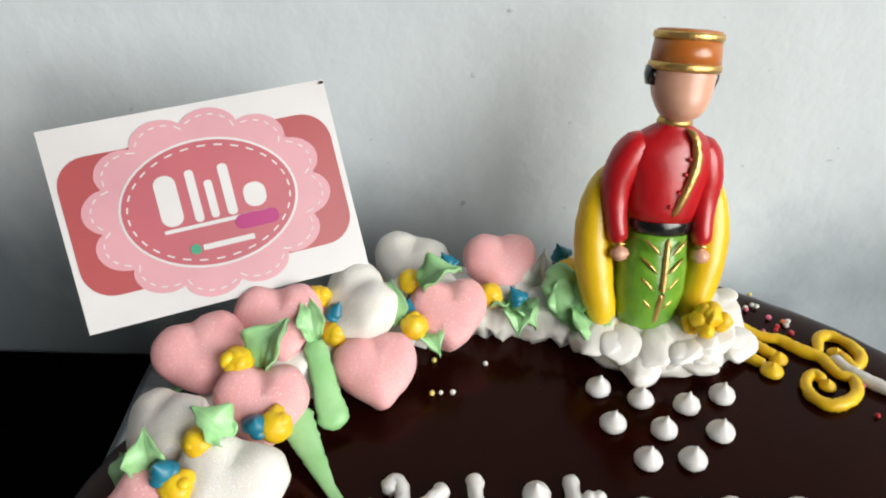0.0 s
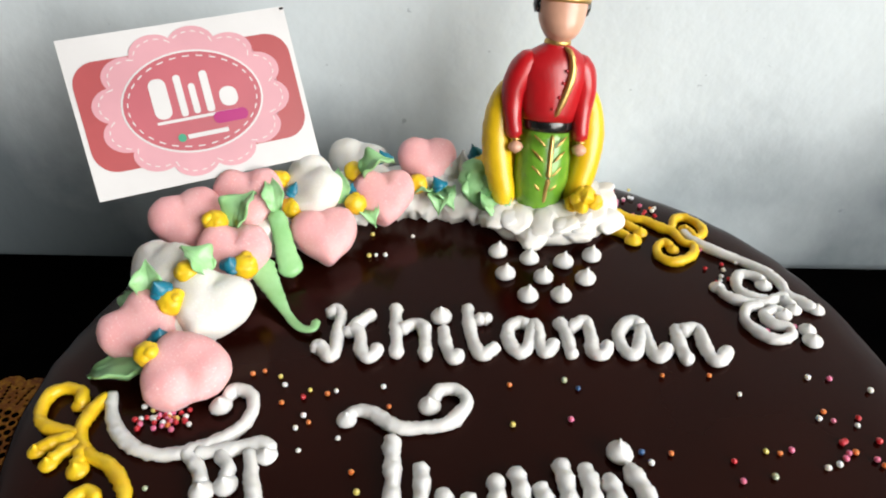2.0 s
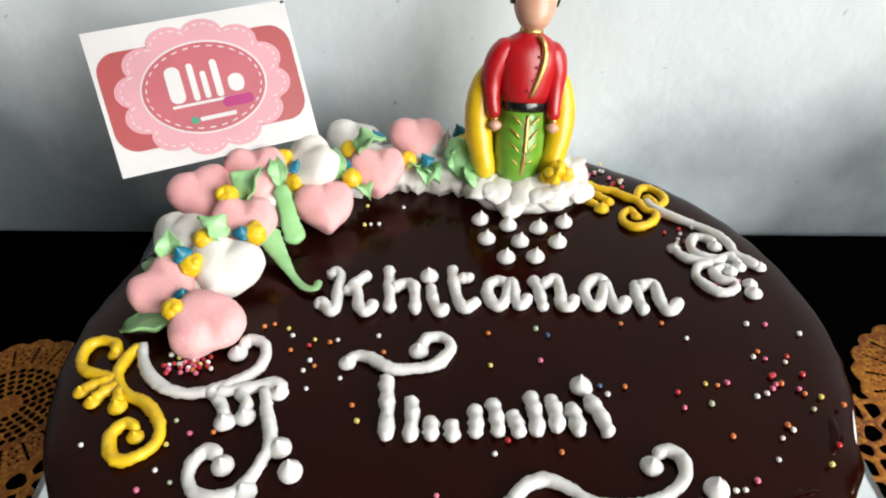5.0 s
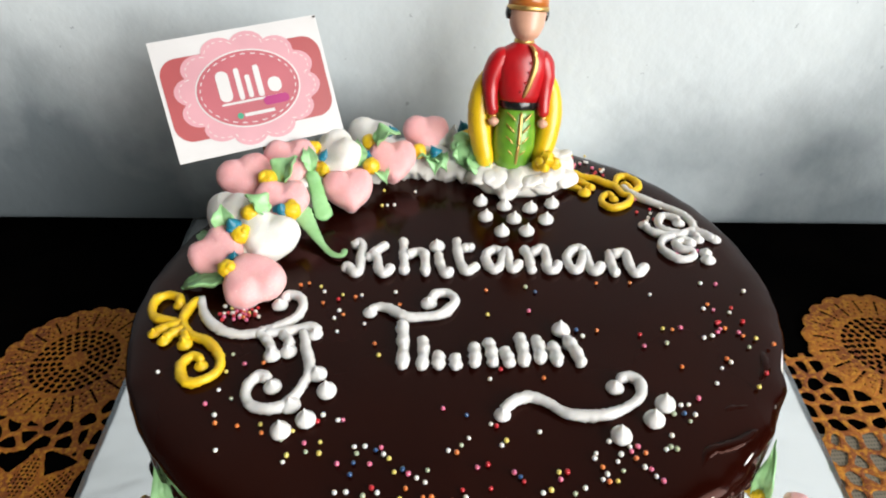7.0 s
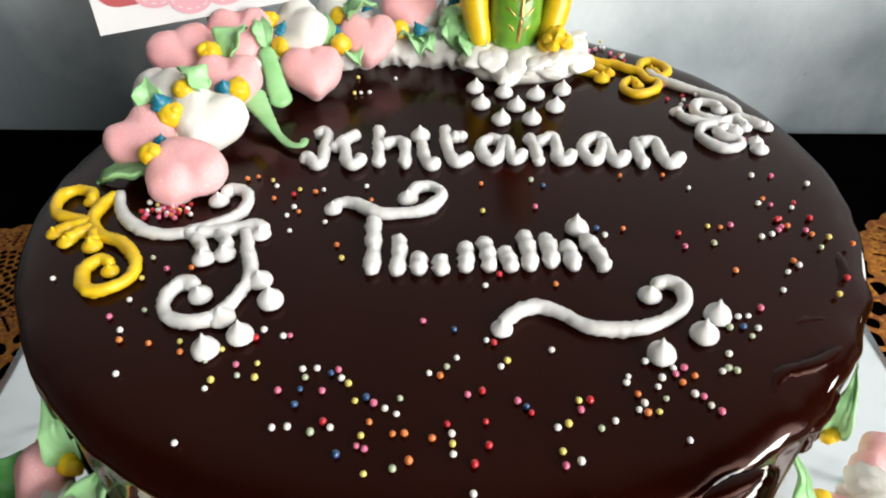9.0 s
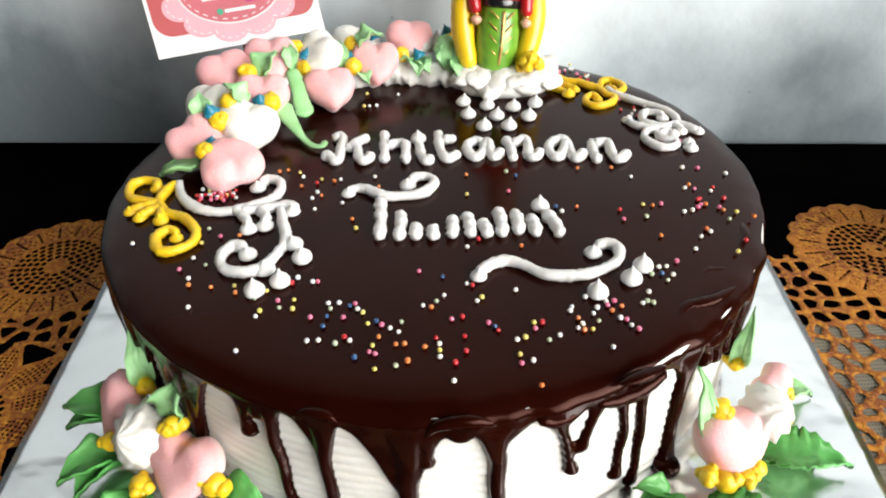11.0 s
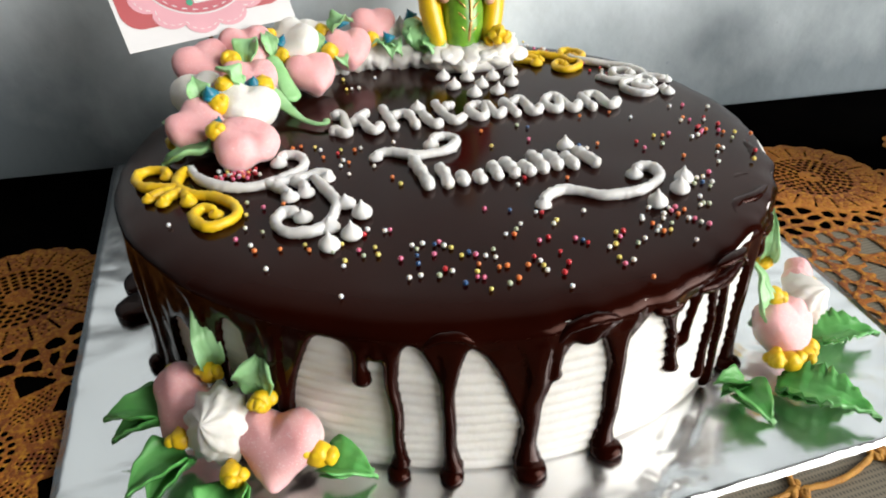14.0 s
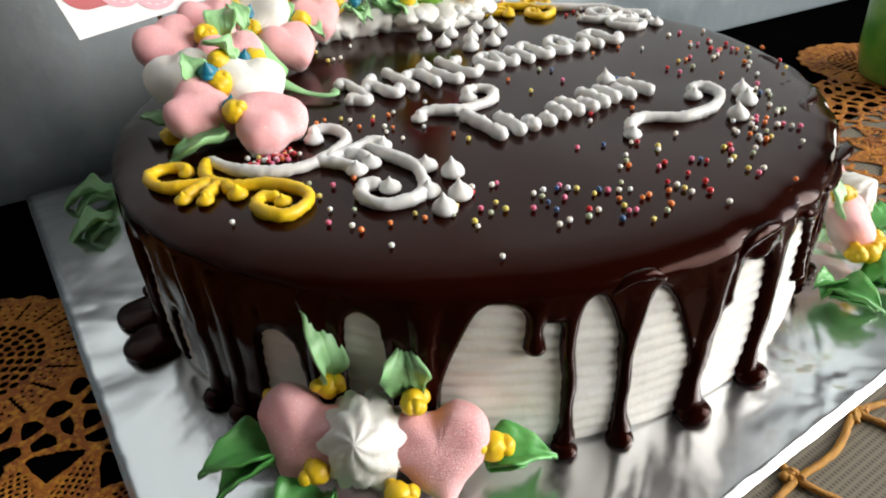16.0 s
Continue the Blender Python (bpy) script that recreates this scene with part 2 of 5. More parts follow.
def tube(bm, points, radius, sides=10, step=0.0012, flat=1.0, rough=0.06, mat=0, seed=0.0, ends=True):
    """A piped line with round ends; radius: a number or a function of 0..1."""
    pts = spline(points, step)
    rad = radius if callable(radius) else (lambda u: radius)
    rings, n = [], len(pts)
    total = sum((b - a).length for a, b in zip(pts, pts[1:])) or 1e-6
    run = 0.0
    for i, p in enumerate(pts):
        if i:
            run += (p - pts[i - 1]).length
        u = run / total
        d = (pts[min(i + 1, n - 1)] - pts[max(i - 1, 0)]).normalized()
        side = d.cross(Vector((0, 0, 1)))
        side = side.normalized() if side.length > 1e-4 else Vector((1, 0, 0))
        up = side.cross(d).normalized()
        r = rad(u)
        if ends:
            e = min(run, total - run) / max(r, 1e-6)
            if e < 1:
                r *= math.sqrt(max(0.03, 1 - (1 - e) ** 2))
        ring = []
        for k in range(sides):
            a = 2 * math.pi * k / sides
            w = 1 + rough * noise.noise(p * 700 + Vector((math.cos(a) * 2, math.sin(a) * 2, seed)))
            ring.append(p + (side * math.cos(a) + up * math.sin(a) * flat) * r * w)
        rings.append(ring)
    return bridge(bm, rings, mat=mat)


def lathe(bm, profile, sides=16, centre=(0, 0, 0), wob=0.0, star=0, depth=0.0, twist=0.0, mat=0):
    """A turned form from (radius, height) pairs, if wanted with a fluted, twisted section."""
    rings, c = [], Vector(centre)
    top = max(z for _, z in profile) or 1
    for r, z in profile:
        ring = []
        for k in range(sides):
            a = 2 * math.pi * k / sides
            f = 1 + (depth * math.cos(star * (a + twist * z / top)) if star else 0)
            q = Vector((r * f * math.cos(a), r * f * math.sin(a), z))
            if wob:
                q += wob * noise.noise_vector((q + c) * 160)
            ring.append(q + c)
        rings.append(ring)
    return bridge(bm, rings, mat=mat)


def kiss(bm, x, y, z, r, h, seed=0, lean=(0, 0), sides=14):
    """A piped drop with a drawn-out tip."""
    prof = [(0.75, 0), (0.98, 0.12), (1.0, 0.28), (0.86, 0.45), (0.58, 0.6), (0.33, 0.72), (0.17, 0.85), (0.05, 1.0)]
    rings = []
    for q, t in prof:
        k = t * t
        ring = []
        for i in range(sides):
            a = 2 * math.pi * i / sides
            w = 1 + 0.09 * noise.noise((math.cos(a) * 1.3, math.sin(a) * 1.3, t * 2 + seed * 7.1))
            ring.append((x + lean[0] * k + r * q * w * math.cos(a), y + lean[1] * k + r * q * w * math.sin(a), z + h * t))
        rings.append(ring)
    return bridge(bm, rings)


def heart_mesh(name, mat, size, thick, seed, lobes=0.52):
    """A puffy, sugar-coated marshmallow heart, lying flat, its point towards -y."""
    bm = bmesh.new()
    n, rings = 56, []
    outline = []
    for k in range(n):
        a = 2 * math.pi * k / n
        x = 16 * math.sin(a) ** 3
        y = 13 * math.cos(a) - 5 * math.cos(2 * a) - 2 * math.cos(3 * a) - math.cos(4 * a)
        outline.append(Vector((x / 34, (y + 2) / 32)))
    for _ in range(8):
        outline = [(outline[i - 1] + outline[i] * 2 + outline[(i + 1) % n]) / 4 for i in range(n)]
    wide = max(p.x for p in outline)
    outline = [Vector((p.x * 0.48 / wide, p.y * 0.46 / wide)) for p in outline]
    outline = [p * lobes + Vector((math.sin(2 * math.pi * k / n), math.cos(2 * math.pi * k / n))) * 0.48 * (1 - lobes) for k, p in enumerate(outline)]
    for j in range(15):
        b = -math.pi / 2 + math.pi * (j + 0.4) / 14.8
        s, z = max(0.02, math.cos(b)) ** 0.55, math.sin(b)
        z = math.copysign(abs(z) ** 0.85, z)
        ring = []
        for p in outline:
            q = Vector((p.x * s * size, p.y * s * size, z * thick / 2))
            cleft = math.exp(-((p.x * s) / 0.10) ** 2) * max(0, p.y * s + 0.08) * 0.62
            q.z *= 1 - cleft
            q += noise.noise_vector(q * 110 + Vector((seed * 3.7, 0, 0))) * size * 0.035
            q += noise.noise_vector(q * 900 + Vector((0, seed, 0))) * 0.00022
            ring.append(q)
        rings.append(ring)
    bridge(bm, rings)
    return mesh_of(name, bm, mat)


def leaf_mesh(name, mat, length, width, curl=0.3, ruffle=0.12, waves=7, lift=0.25, seed=0, fold=0.35, thick=0.0014, jag=0.06):
    """A piped buttercream leaf along +y from its base at the origin: ribbed, folded down its middle, drawn to a point."""
    bm = bmesh.new()
    nu, nv = 22, 11
    top, low = [], []
    for i in range(nu + 1):
        u = i / nu
        w = width * 0.5 * (math.sin(math.pi * min(1, u * 0.93 + 0.10)) ** 0.75) * (1 - u ** 3.0) ** 0.8 + 0.0004
        row_t, row_l = [], []
        for j in range(nv):
            v = 2 * j / (nv - 1) - 1
            z = lift * length * math.sin(u * math.pi * 0.8) - curl * length * u * u * 0.5
            z += abs(v) ** 1.3 * w * fold
            z += ruffle * width * math.sin(u * waves * 2 * math.pi + seed) * v * v * (1 - u * 0.6)
            z += 0.0008 * math.cos(v * 13 + u * 3)
            q = Vector((w * v * (1 + jag * math.sin(u * waves * 6.283 + seed)), length * u, z))
            q += noise.noise_vector(q * 160 + Vector((seed * 5.1, 0, 0))) * 0.0013
            row_t.append(bm.verts.new(q))
            row_l.append(bm.verts.new(q - Vector((0, 0, thick * (1 - 0.5 * abs(v))))))
        top.append(row_t)
        low.append(row_l)
    for i in range(nu):
        for j in range(nv - 1):
            bm.faces.new((top[i][j], top[i][j + 1], top[i + 1][j + 1], top[i + 1][j]))
            bm.faces.new((low[i][j + 1], low[i][j], low[i + 1][j], low[i + 1][j + 1]))
        bm.faces.new((top[i + 1][0], low[i + 1][0], low[i][0], top[i][0]))
        bm.faces.new((top[i][-1], low[i][-1], low[i + 1][-1], top[i + 1][-1]))
    for a, b in ((top[0], low[0]), (low[-1], top[-1])):
        for j in range(nv - 1):
            bm.faces.new((a[j + 1], a[j], b[j], b[j + 1]))
    return mesh_of(name, bm, mat)


def blob_cluster(bm, spots, rough=0.2, seed=0, freq=420):
    for i, (x, y, z, r) in enumerate(spots):
        m = Matrix.Translation((x, y, z))
        made = bmesh.ops.create_icosphere(bm, subdivisions=3, radius=r, matrix=m)
        for v in made["verts"]:
            v.co += noise.noise_vector(v.co * freq + Vector((seed + i * 2.3, 0, 0))) * r * rough
    return bm


def flat_poly(bm, pts, z):
    vs = [bm.verts.new((x, y, z)) for x, y in pts]
    f = bm.faces.new(vs)
    bmesh.ops.triangulate(bm, faces=[f])
    return bm


# ---- the room ----
def room_box(name, *a, mat=ROOM_PAINT):
    ob = tagged(part(name, box(bmesh.new(), *a), mat, smooth=False), kind="structure")
    ob.matrix_world = ROOM
    return ob


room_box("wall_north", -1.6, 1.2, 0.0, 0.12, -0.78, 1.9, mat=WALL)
room_box("wall_west", -1.72, -1.6, -2.9, 0.12, -0.78, 1.9)
room_box("wall_south", -1.6, 1.2, -3.02, -2.9, -0.78, 1.9)
wall_east = tagged(new("wall_east", None), kind="structure")
wall_east.matrix_world = ROOM
for n_, a_ in (("sill_wall", (1.2, 1.32, -3.02, 0.12, -0.78, 0.05)), ("head_wall", (1.2, 1.32, -3.02, 0.12, 1.25, 1.9)),
               ("pier", (1.2, 1.32, -3.02, -1.85, 0.05, 1.25)), ("pier", (1.2, 1.32, -0.35, 0.12, 0.05, 1.25))):
    part(n_, box(bmesh.new(), *a_), ROOM_PAINT, wall_east, smooth=False)
room_box("floor", -1.72, 1.32, -3.02, 0.12, -0.90, -0.78, mat=FLOOR)
room_box("ceiling", -1.72, 1.32, -3.02, 0.12, 1.9, 2.0, mat=CEILING)

# ---- the table ----
TABLE_Z = -0.0062
table = holder("table", "black table with a dark smooth top against the wall", "table", ROOM)
part("tabletop", box(bmesh.new(), -0.75, 0.85, -0.55, -0.004, TABLE_Z - 0.03, TABLE_Z, 0.003), TABLE, table)
for x_ in (-0.70, 0.80):
    for y_ in (-0.50, -0.06):
        part("leg", box(bmesh.new(), x_ - 0.025, x_ + 0.025, y_ - 0.025, y_ + 0.025, -0.78, TABLE_Z - 0.03, 0.003), TABLE, table)

# ---- the lace tablecloth ----
LACE_Z = TABLE_Z + 0.0022
MOTIFS = [(-0.3075, 0.138), (-0.19, 0.132), (-0.0725, 0.126), (0.045, 0.12), (0.1625, 0.114), (0.28, 0.108), (0.3975, 0.102)]


def voronoi_edge(X, Y, cell, seed):
    """Distance to the nearest border between the cells round jittered points."""
    rs = np.random.RandomState(seed)
    jit = rs.rand(64, 64, 2)
    gx, gy = np.floor(X / cell).astype(int), np.floor(Y / cell).astype(int)
    d1 = np.full(X.shape, 9.0)
    d2 = np.full(X.shape, 9.0)
    for dx in (-1, 0, 1):
        for dy in (-1, 0, 1):
            j = jit[(gx + dx) % 64, (gy + dy) % 64]
            px, py = (gx + dx + 0.15 + 0.7 * j[..., 0]) * cell, (gy + dy + 0.15 + 0.7 * j[..., 1]) * cell
            d = np.hypot((X - px), (Y - py))
            d2 = np.minimum(d2, np.maximum(d, d1))
            d1 = np.minimum(d1, d)
    return d2 - d1


def lace_field(X, Y):
    """Positive where there is thread: sunflower motifs, then a band of large cells, then rings of netted leaves."""
    f = np.minimum(0.0022, 0.0 * X + 0.0022)
    near = np.full(X.shape, 9.0)
    inside = np.zeros(X.shape, bool)
    body = f.copy()
    for cx, cy in MOTIFS:
        r, a = np.hypot(X - cx, Y - cy), np.arctan2(Y - cy, X - cx)
        rim = 0.044 + 0.0028 * np.abs(np.cos(10 * a))
        m = r < rim
        g = np.full(X.shape, 0.002)
        for k, rr in enumerate((0.0085, 0.0123, 0.0161, 0.0199, 0.0237)):
            n = 12 + 5 * k
            b = (a * n / (2 * math.pi) + 0.5 * (k % 2)) % 1.0 - 0.5
            dx, dy = b * 2 * math.pi * rr / n, r - rr
            g = np.minimum(g, np.hypot(dx * 0.9, dy) - 0.00162)
        for k, rr in enumerate((0.0295, 0.0325, 0.0355, 0.0385)):
            n = 20
            b = (a * n / (2 * math.pi)) % 1.0 - 0.5
            w = b * 2 * math.pi * rr / n
            for off in ((-0.0017, 0.0017) if k % 2 else (0.0,)):
                g = np.minimum(g, np.hypot(w - off, (r - rr)) - 0.00080)
        side = np.abs(((a * 10 / math.pi + 0.5) % 1.0) - 0.5) * math.pi * r / 10
        slit = np.maximum(np.abs(r - 0.0350) - 0.0065, side - 0.0007 * (1 + 0.5 * np.sin(r * 2600)))
        g = np.minimum(g, slit)
        hub = np.minimum(np.abs(((X - cx) * 700) % 1 - 0.5), np.abs(((Y - cy) * 700) % 1 - 0.5)) / 700
        g = np.where(r < 0.005, 0.00042 - hub, g)
        g = np.minimum(g, rim - r)
        body = np.where(m, g, body)
        inside |= m
        near = np.minimum(near, r - rim)
    cells = 0.0014 - voronoi_edge(X, Y, 0.0100, 3) * 0.5
    leaves = np.full(X.shape, 0.002)
    for k in range(9):
        for cx, cy in ((-0.3075 + 0.1175 * k + 0.0, 0.028 - 0.006 * k), (-0.366 + 0.1175 * k, -0.066 - 0.006 * k)):
            r, a = np.hypot(X - cx, Y - cy), np.arctan2(Y - cy, X - cx)
            n = 11
            b = ((a * n / (2 * math.pi)) % 1.0 - 0.5) * 2 * math.pi * r / n
            u = np.clip((r - 0.020) / 0.025, 0, 1)
            half = 0.0064 * np.sin(math.pi * u ** 0.8) ** 0.8
            in_leaf = (np.abs(b) < half) & (r > 0.020) & (r < 0.045)
            net = np.minimum(np.abs((r * 430) % 1 - 0.5) / 430, np.abs((b * 430 + 0.5) % 1 - 0.5) / 430)
            net_f = 0.00044 - net
            small = np.full(X.shape, 0.002)
            for q, rr in enumerate((0.005, 0.0088, 0.0126, 0.0164)):
                nn = 7 + 6 * q
                bb = ((a * nn / (2 * math.pi) + 0.5 * (q % 2)) % 1.0 - 0.5) * 2 * math.pi * rr / nn
                small = np.minimum(small, np.hypot(bb, r - rr) - 0.00142)
            g = np.where(in_leaf, net_f, np.minimum(small, 0.002))
            tri = (r > 0.034) & (r < 0.0475) & ~in_leaf
            g = np.where(tri, np.minimum(g, np.abs(r - 0.0405) * 0.22 + np.maximum(0.0014 - (np.abs(b) - half) * 0.8, -0.0022)), g)
            leaves = np.where(r < 0.048, g, leaves)
            cells = np.where(r < 0.048, leaves, cells)
    low = Y < (0.128 - 0.05 * (X + 0.19))
    out = np.where(inside, body, np.where(low, cells, np.minimum(-0.001, -near)))
    return out


def lace_sheet(x0, x1, y0, y1, step, field, z):
    """A flat sheet with holes, cut along the zero line of the field."""
    xs, ys = np.arange(x0, x1 + step / 2, step), np.arange(y0, y1 + step / 2, step)
    X, Y = np.meshgrid(xs, ys, indexing="ij")
    F = field(X, Y)
    verts, faces, made = [], [], {}

    def corner(i, j):
        k = (i, j)
        if k not in made:
            made[k] = len(verts)
            verts.append((xs[i], ys[j], z + 0.0006 * noise.noise((xs[i] * 60, ys[j] * 60, 0))))
        return made[k]

    def edge(i, j, k, l):
        key = (i, j, k, l) if (i, j) < (k, l) else (k, l, i, j)
        if key not in made:
            i, j, k, l = key
            t = F[i, j] / (F[i, j] - F[k, l])
            made[key] = len(verts)
            x, y = xs[i] + (xs[k] - xs[i]) * t, ys[j] + (ys[l] - ys[j]) * t
            verts.append((x, y, z - 0.0004 + 0.0006 * noise.noise((x * 60, y * 60, 0))))
        return made[key]

    pos = F > 0
    cnt = pos[:-1, :-1].astype(int) + pos[1:, :-1] + pos[1:, 1:] + pos[:-1, 1:]
    for i, j in np.argwhere(cnt > 0):
        c = ((i, j), (i + 1, j), (i + 1, j + 1), (i, j + 1))
        poly = []
        for a, b in zip(c, c[1:] + c[:1]):
            if pos[a]:
                poly.append(corner(*a))
            if pos[a] != pos[b]:
                poly.append(edge(*a, *b))
        if len(poly) >= 3:
            faces.append(poly)
    me = bpy.data.meshes.new("lace")
    me.from_pydata(verts, [], faces)
    me.materials.append(LACE)
    me.polygons.foreach_set("use_smooth", [True] * len(me.polygons))
    return me


cloth = holder("tablecloth", "orange crocheted lace tablecloth with sunflower motifs on the black table", "tablecloth")
lace = new("lace", lace_sheet(-0.36, -0.13, -0.13, 0.19, 0.0008, lace_field, LACE_Z))
lace.parent = cloth
lace = new("lace", lace_sheet(0.17, 0.47, -0.03, 0.17, 0.0012, lace_field, LACE_Z))
lace.parent = cloth
part("net", box(bmesh.new(), -0.10, 0.47, -0.20, -0.03, LACE_Z - 0.0012, LACE_Z - 0.0006), NET, cloth, "sheer grey woven net", smooth=False)
part("net", box(bmesh.new(), 0.17, 0.47, -0.0295, 0.052, LACE_Z - 0.0016, LACE_Z - 0.0012), NET, cloth, "sheer grey woven net", smooth=False)


def net_cords():
    """Cords that run from knot to knot over the net."""
    sp = 0.041
    for i in range(-3, 13):
        for j in range(-3, 4):
            x, y = 0.02 + i * sp + (j % 2) * 0.004, -0.088 + j * 0.036 + (i % 2) * 0.005
            if not (-0.095 < x < 0.46 and -0.195 < y < -0.03):
                continue
            hidden = -0.13 < x < 0.19 and y > -0.07
            if hidden:
                continue
            rk = random.Random(i * 31 + j)
            beads = [(x + rk.uniform(-3, 3) * MM, y + rk.uniform(-3, 3) * MM, LACE_Z + 0.0009, rk.uniform(1.2, 1.9) * MM) for _ in range(8)]
            part("knot", blob_cluster(bmesh.new(), beads, 0.35, i * 3.7 + j, 500), CORD, cloth)
            for dx, dy in ((sp, 0.005 if i % 2 == 0 else -0.005), (0.004 if j % 2 == 0 else -0.004, 0.036)):
                if x + dx < 0.465 and y + dy < -0.02:
                    mid = (x + dx / 2 + dy * 0.08, y + dy / 2 - dx * 0.08, LACE_Z + 0.0008)
                    part("cord", tube(bmesh.new(), [(x, y, LACE_Z + 0.0008), mid, (x + dx, y + dy, LACE_Z + 0.0008)], 0.0012, 8, 0.002, rough=0.4), CORD, cloth)


net_cords()

# ---- the foil board ----
def cake_board():
    b = holder("cake_board", "square cake board wrapped in crumpled silver foil on the lace cloth", "cake board")
    bm = bmesh.new()
    n = 90
    x0, x1, y0, y1 = -0.154, 0.208, -0.083, 0.272
    grid = []
    for i in range(n + 1):
        row = []
        for j in range(n + 1):
            x, y = x0 + (x1 - x0) * i / n, y0 + (y1 - y0) * j / n
            x += (0.010 * (y - 0.0) / 0.1 - 0.004) * (i / n) ** 2 if y < 0.1 else 0.006 * (i / n) ** 2
            e = min(i, n - i, j, n - j)
            z = 0.0009 * noise.noise((x * 28, y * 28, 3)) + 0.0004 * noise.noise((x * 90, y * 90, 1)) - 0.0005
            if e == 0:
                z -= 0.0002
            if (x + 0.0) > 0.19 and y > 0.262:
                z += 0.01
            row.append(bm.verts.new((x, y, z)))
        grid.append(row)
    for i in range(n):
        for j in range(n):
            bm.faces.new((grid[i][j], grid[i + 1][j], grid[i + 1][j + 1], grid[i][j + 1]))
    rim = [e for e in bm.edges if e.is_boundary]
    made = bmesh.ops.extrude_edge_only(bm, edges=rim)
    for v in made["geom"]:
        if isinstance(v, bmesh.types.BMVert):
            v.co.z = TABLE_Z + 0.0030
            v.co.x += 0.0035 * (1 if v.co.x < 0.03 else -1)
            v.co.y += 0.0035 * (1 if v.co.y < 0.1 else -1)
    part("foil", bm, FOIL, b)


cake_board()

# ---- the cake ----
CX, CY, CR, CH = 0.031, 0.0975, 0.1485, 0.0665
cake = holder("cake", "round white cream cake with glossy chocolate glaze dripping down its side", "cake", pose(CX, CY, 0))


def west_swell(a):
    """The cake bulges a little towards the shaded side."""
    return 0.0036 * math.exp(-(((math.degrees(a) - 188 + 180) % 360 - 180) / 26.0) ** 2)


def cake_body():
    """The cream side, combed into level ridges."""
    rings, n = [], 200
    rows = 84
    for j in range(rows + 1):
        z = 0.0008 + (CH - 0.0008) * j / rows
        comb = 0.0007 * abs(math.sin(z / 0.0048 * math.pi)) ** 0.7
        ring = []
        for k in range(n):
            a = 2 * math.pi * k / n
            r = CR - 0.001 + west_swell(a) + comb + 0.0009 * noise.noise((math.cos(a) * 4, math.sin(a) * 4, z * 50)) + 0.0004 * noise.noise((math.cos(a) * 40, math.sin(a) * 40, z * 180))
            ring.append((r * math.cos(a), r * math.sin(a), z))
        rings.append(ring)
    part("cream_side", bridge(bmesh.new(), rings), CREAM, cake, "white cream combed into level ridges")


cake_body()

# webs of glaze: angle, how far they reach down, half widths in degrees on either side
WEBS = [(-96.8, 50, 4.3, 3.2), (-85.6, 24, 1.8, 3.6), (-107.6, 33, 2.4, 1.7), (-114.8, 15, 1.6, 1.5), (-118.8, 14, 2.0, 2.0), (-76, 16, 3, 3), (-67, 15, 1.6, 1.6), (-63, 15, 1.6, 1.6), (-55.6, 20, 2.4, 3),
        (-47, 17, 3, 3), (-34, 20, 5, 5), (-22, 26, 5, 5), (-8, 22, 6, 6), (12, 26, 7, 7), (40, 24, 9, 9), (75, 26, 10, 10), (105, 24, 9, 9), (130, 34, 8, 8)]
# the side where the glaze runs all the way down, and the gaps left in it: angle, half width, how far the glaze reaches there
FULL_FROM, FULL_TO = 150.0, 232.0
GAPS = [(221.7, 2.7, 13), (210.3, 3.3, 26), (185.2, 3.0, 15), (191.2, 1.7, 38), (176.5, 1.4, 30), (163.0, 2.0, 34), (155.0, 2.0, 30)]


def glaze_depth(a):
    d = 0.0078 + 0.0022 * noise.noise((math.cos(a) * 6, math.sin(a) * 6, 0)) + 0.0012 * noise.noise((math.cos(a) * 22, math.sin(a) * 22, 5))
    deg = math.degrees(a)
    best = d
    for c, deep, left, right in WEBS:
        off = (deg - c + 180) % 360 - 180
        off = off / right if off > 0 else -off / left
        if off < 3:
            best = max(best, d + (deep * MM - d) * math.exp(-off ** 1.6))
    full = deg % 360
    if FULL_FROM - 6 < full < FULL_TO + 6:
        edge = min(full - FULL_FROM, FULL_TO - full)
        deep = d + (0.066 - d) * min(1.0, max(0.0, 0.5 + edge / 9.0)) ** 1.6
        for c, half, reach in GAPS:
            off = abs(full - c) / half
            if off < 1.25:
                deep = min(deep, (reach + 7 * off * off) * MM + (0.066 - reach * MM) * max(0.0, min(1.0, (off - 0.8) / 0.4)) ** 1.5)
        best = max(best, deep)
    return min(max(best, 0.0074), 0.0662)


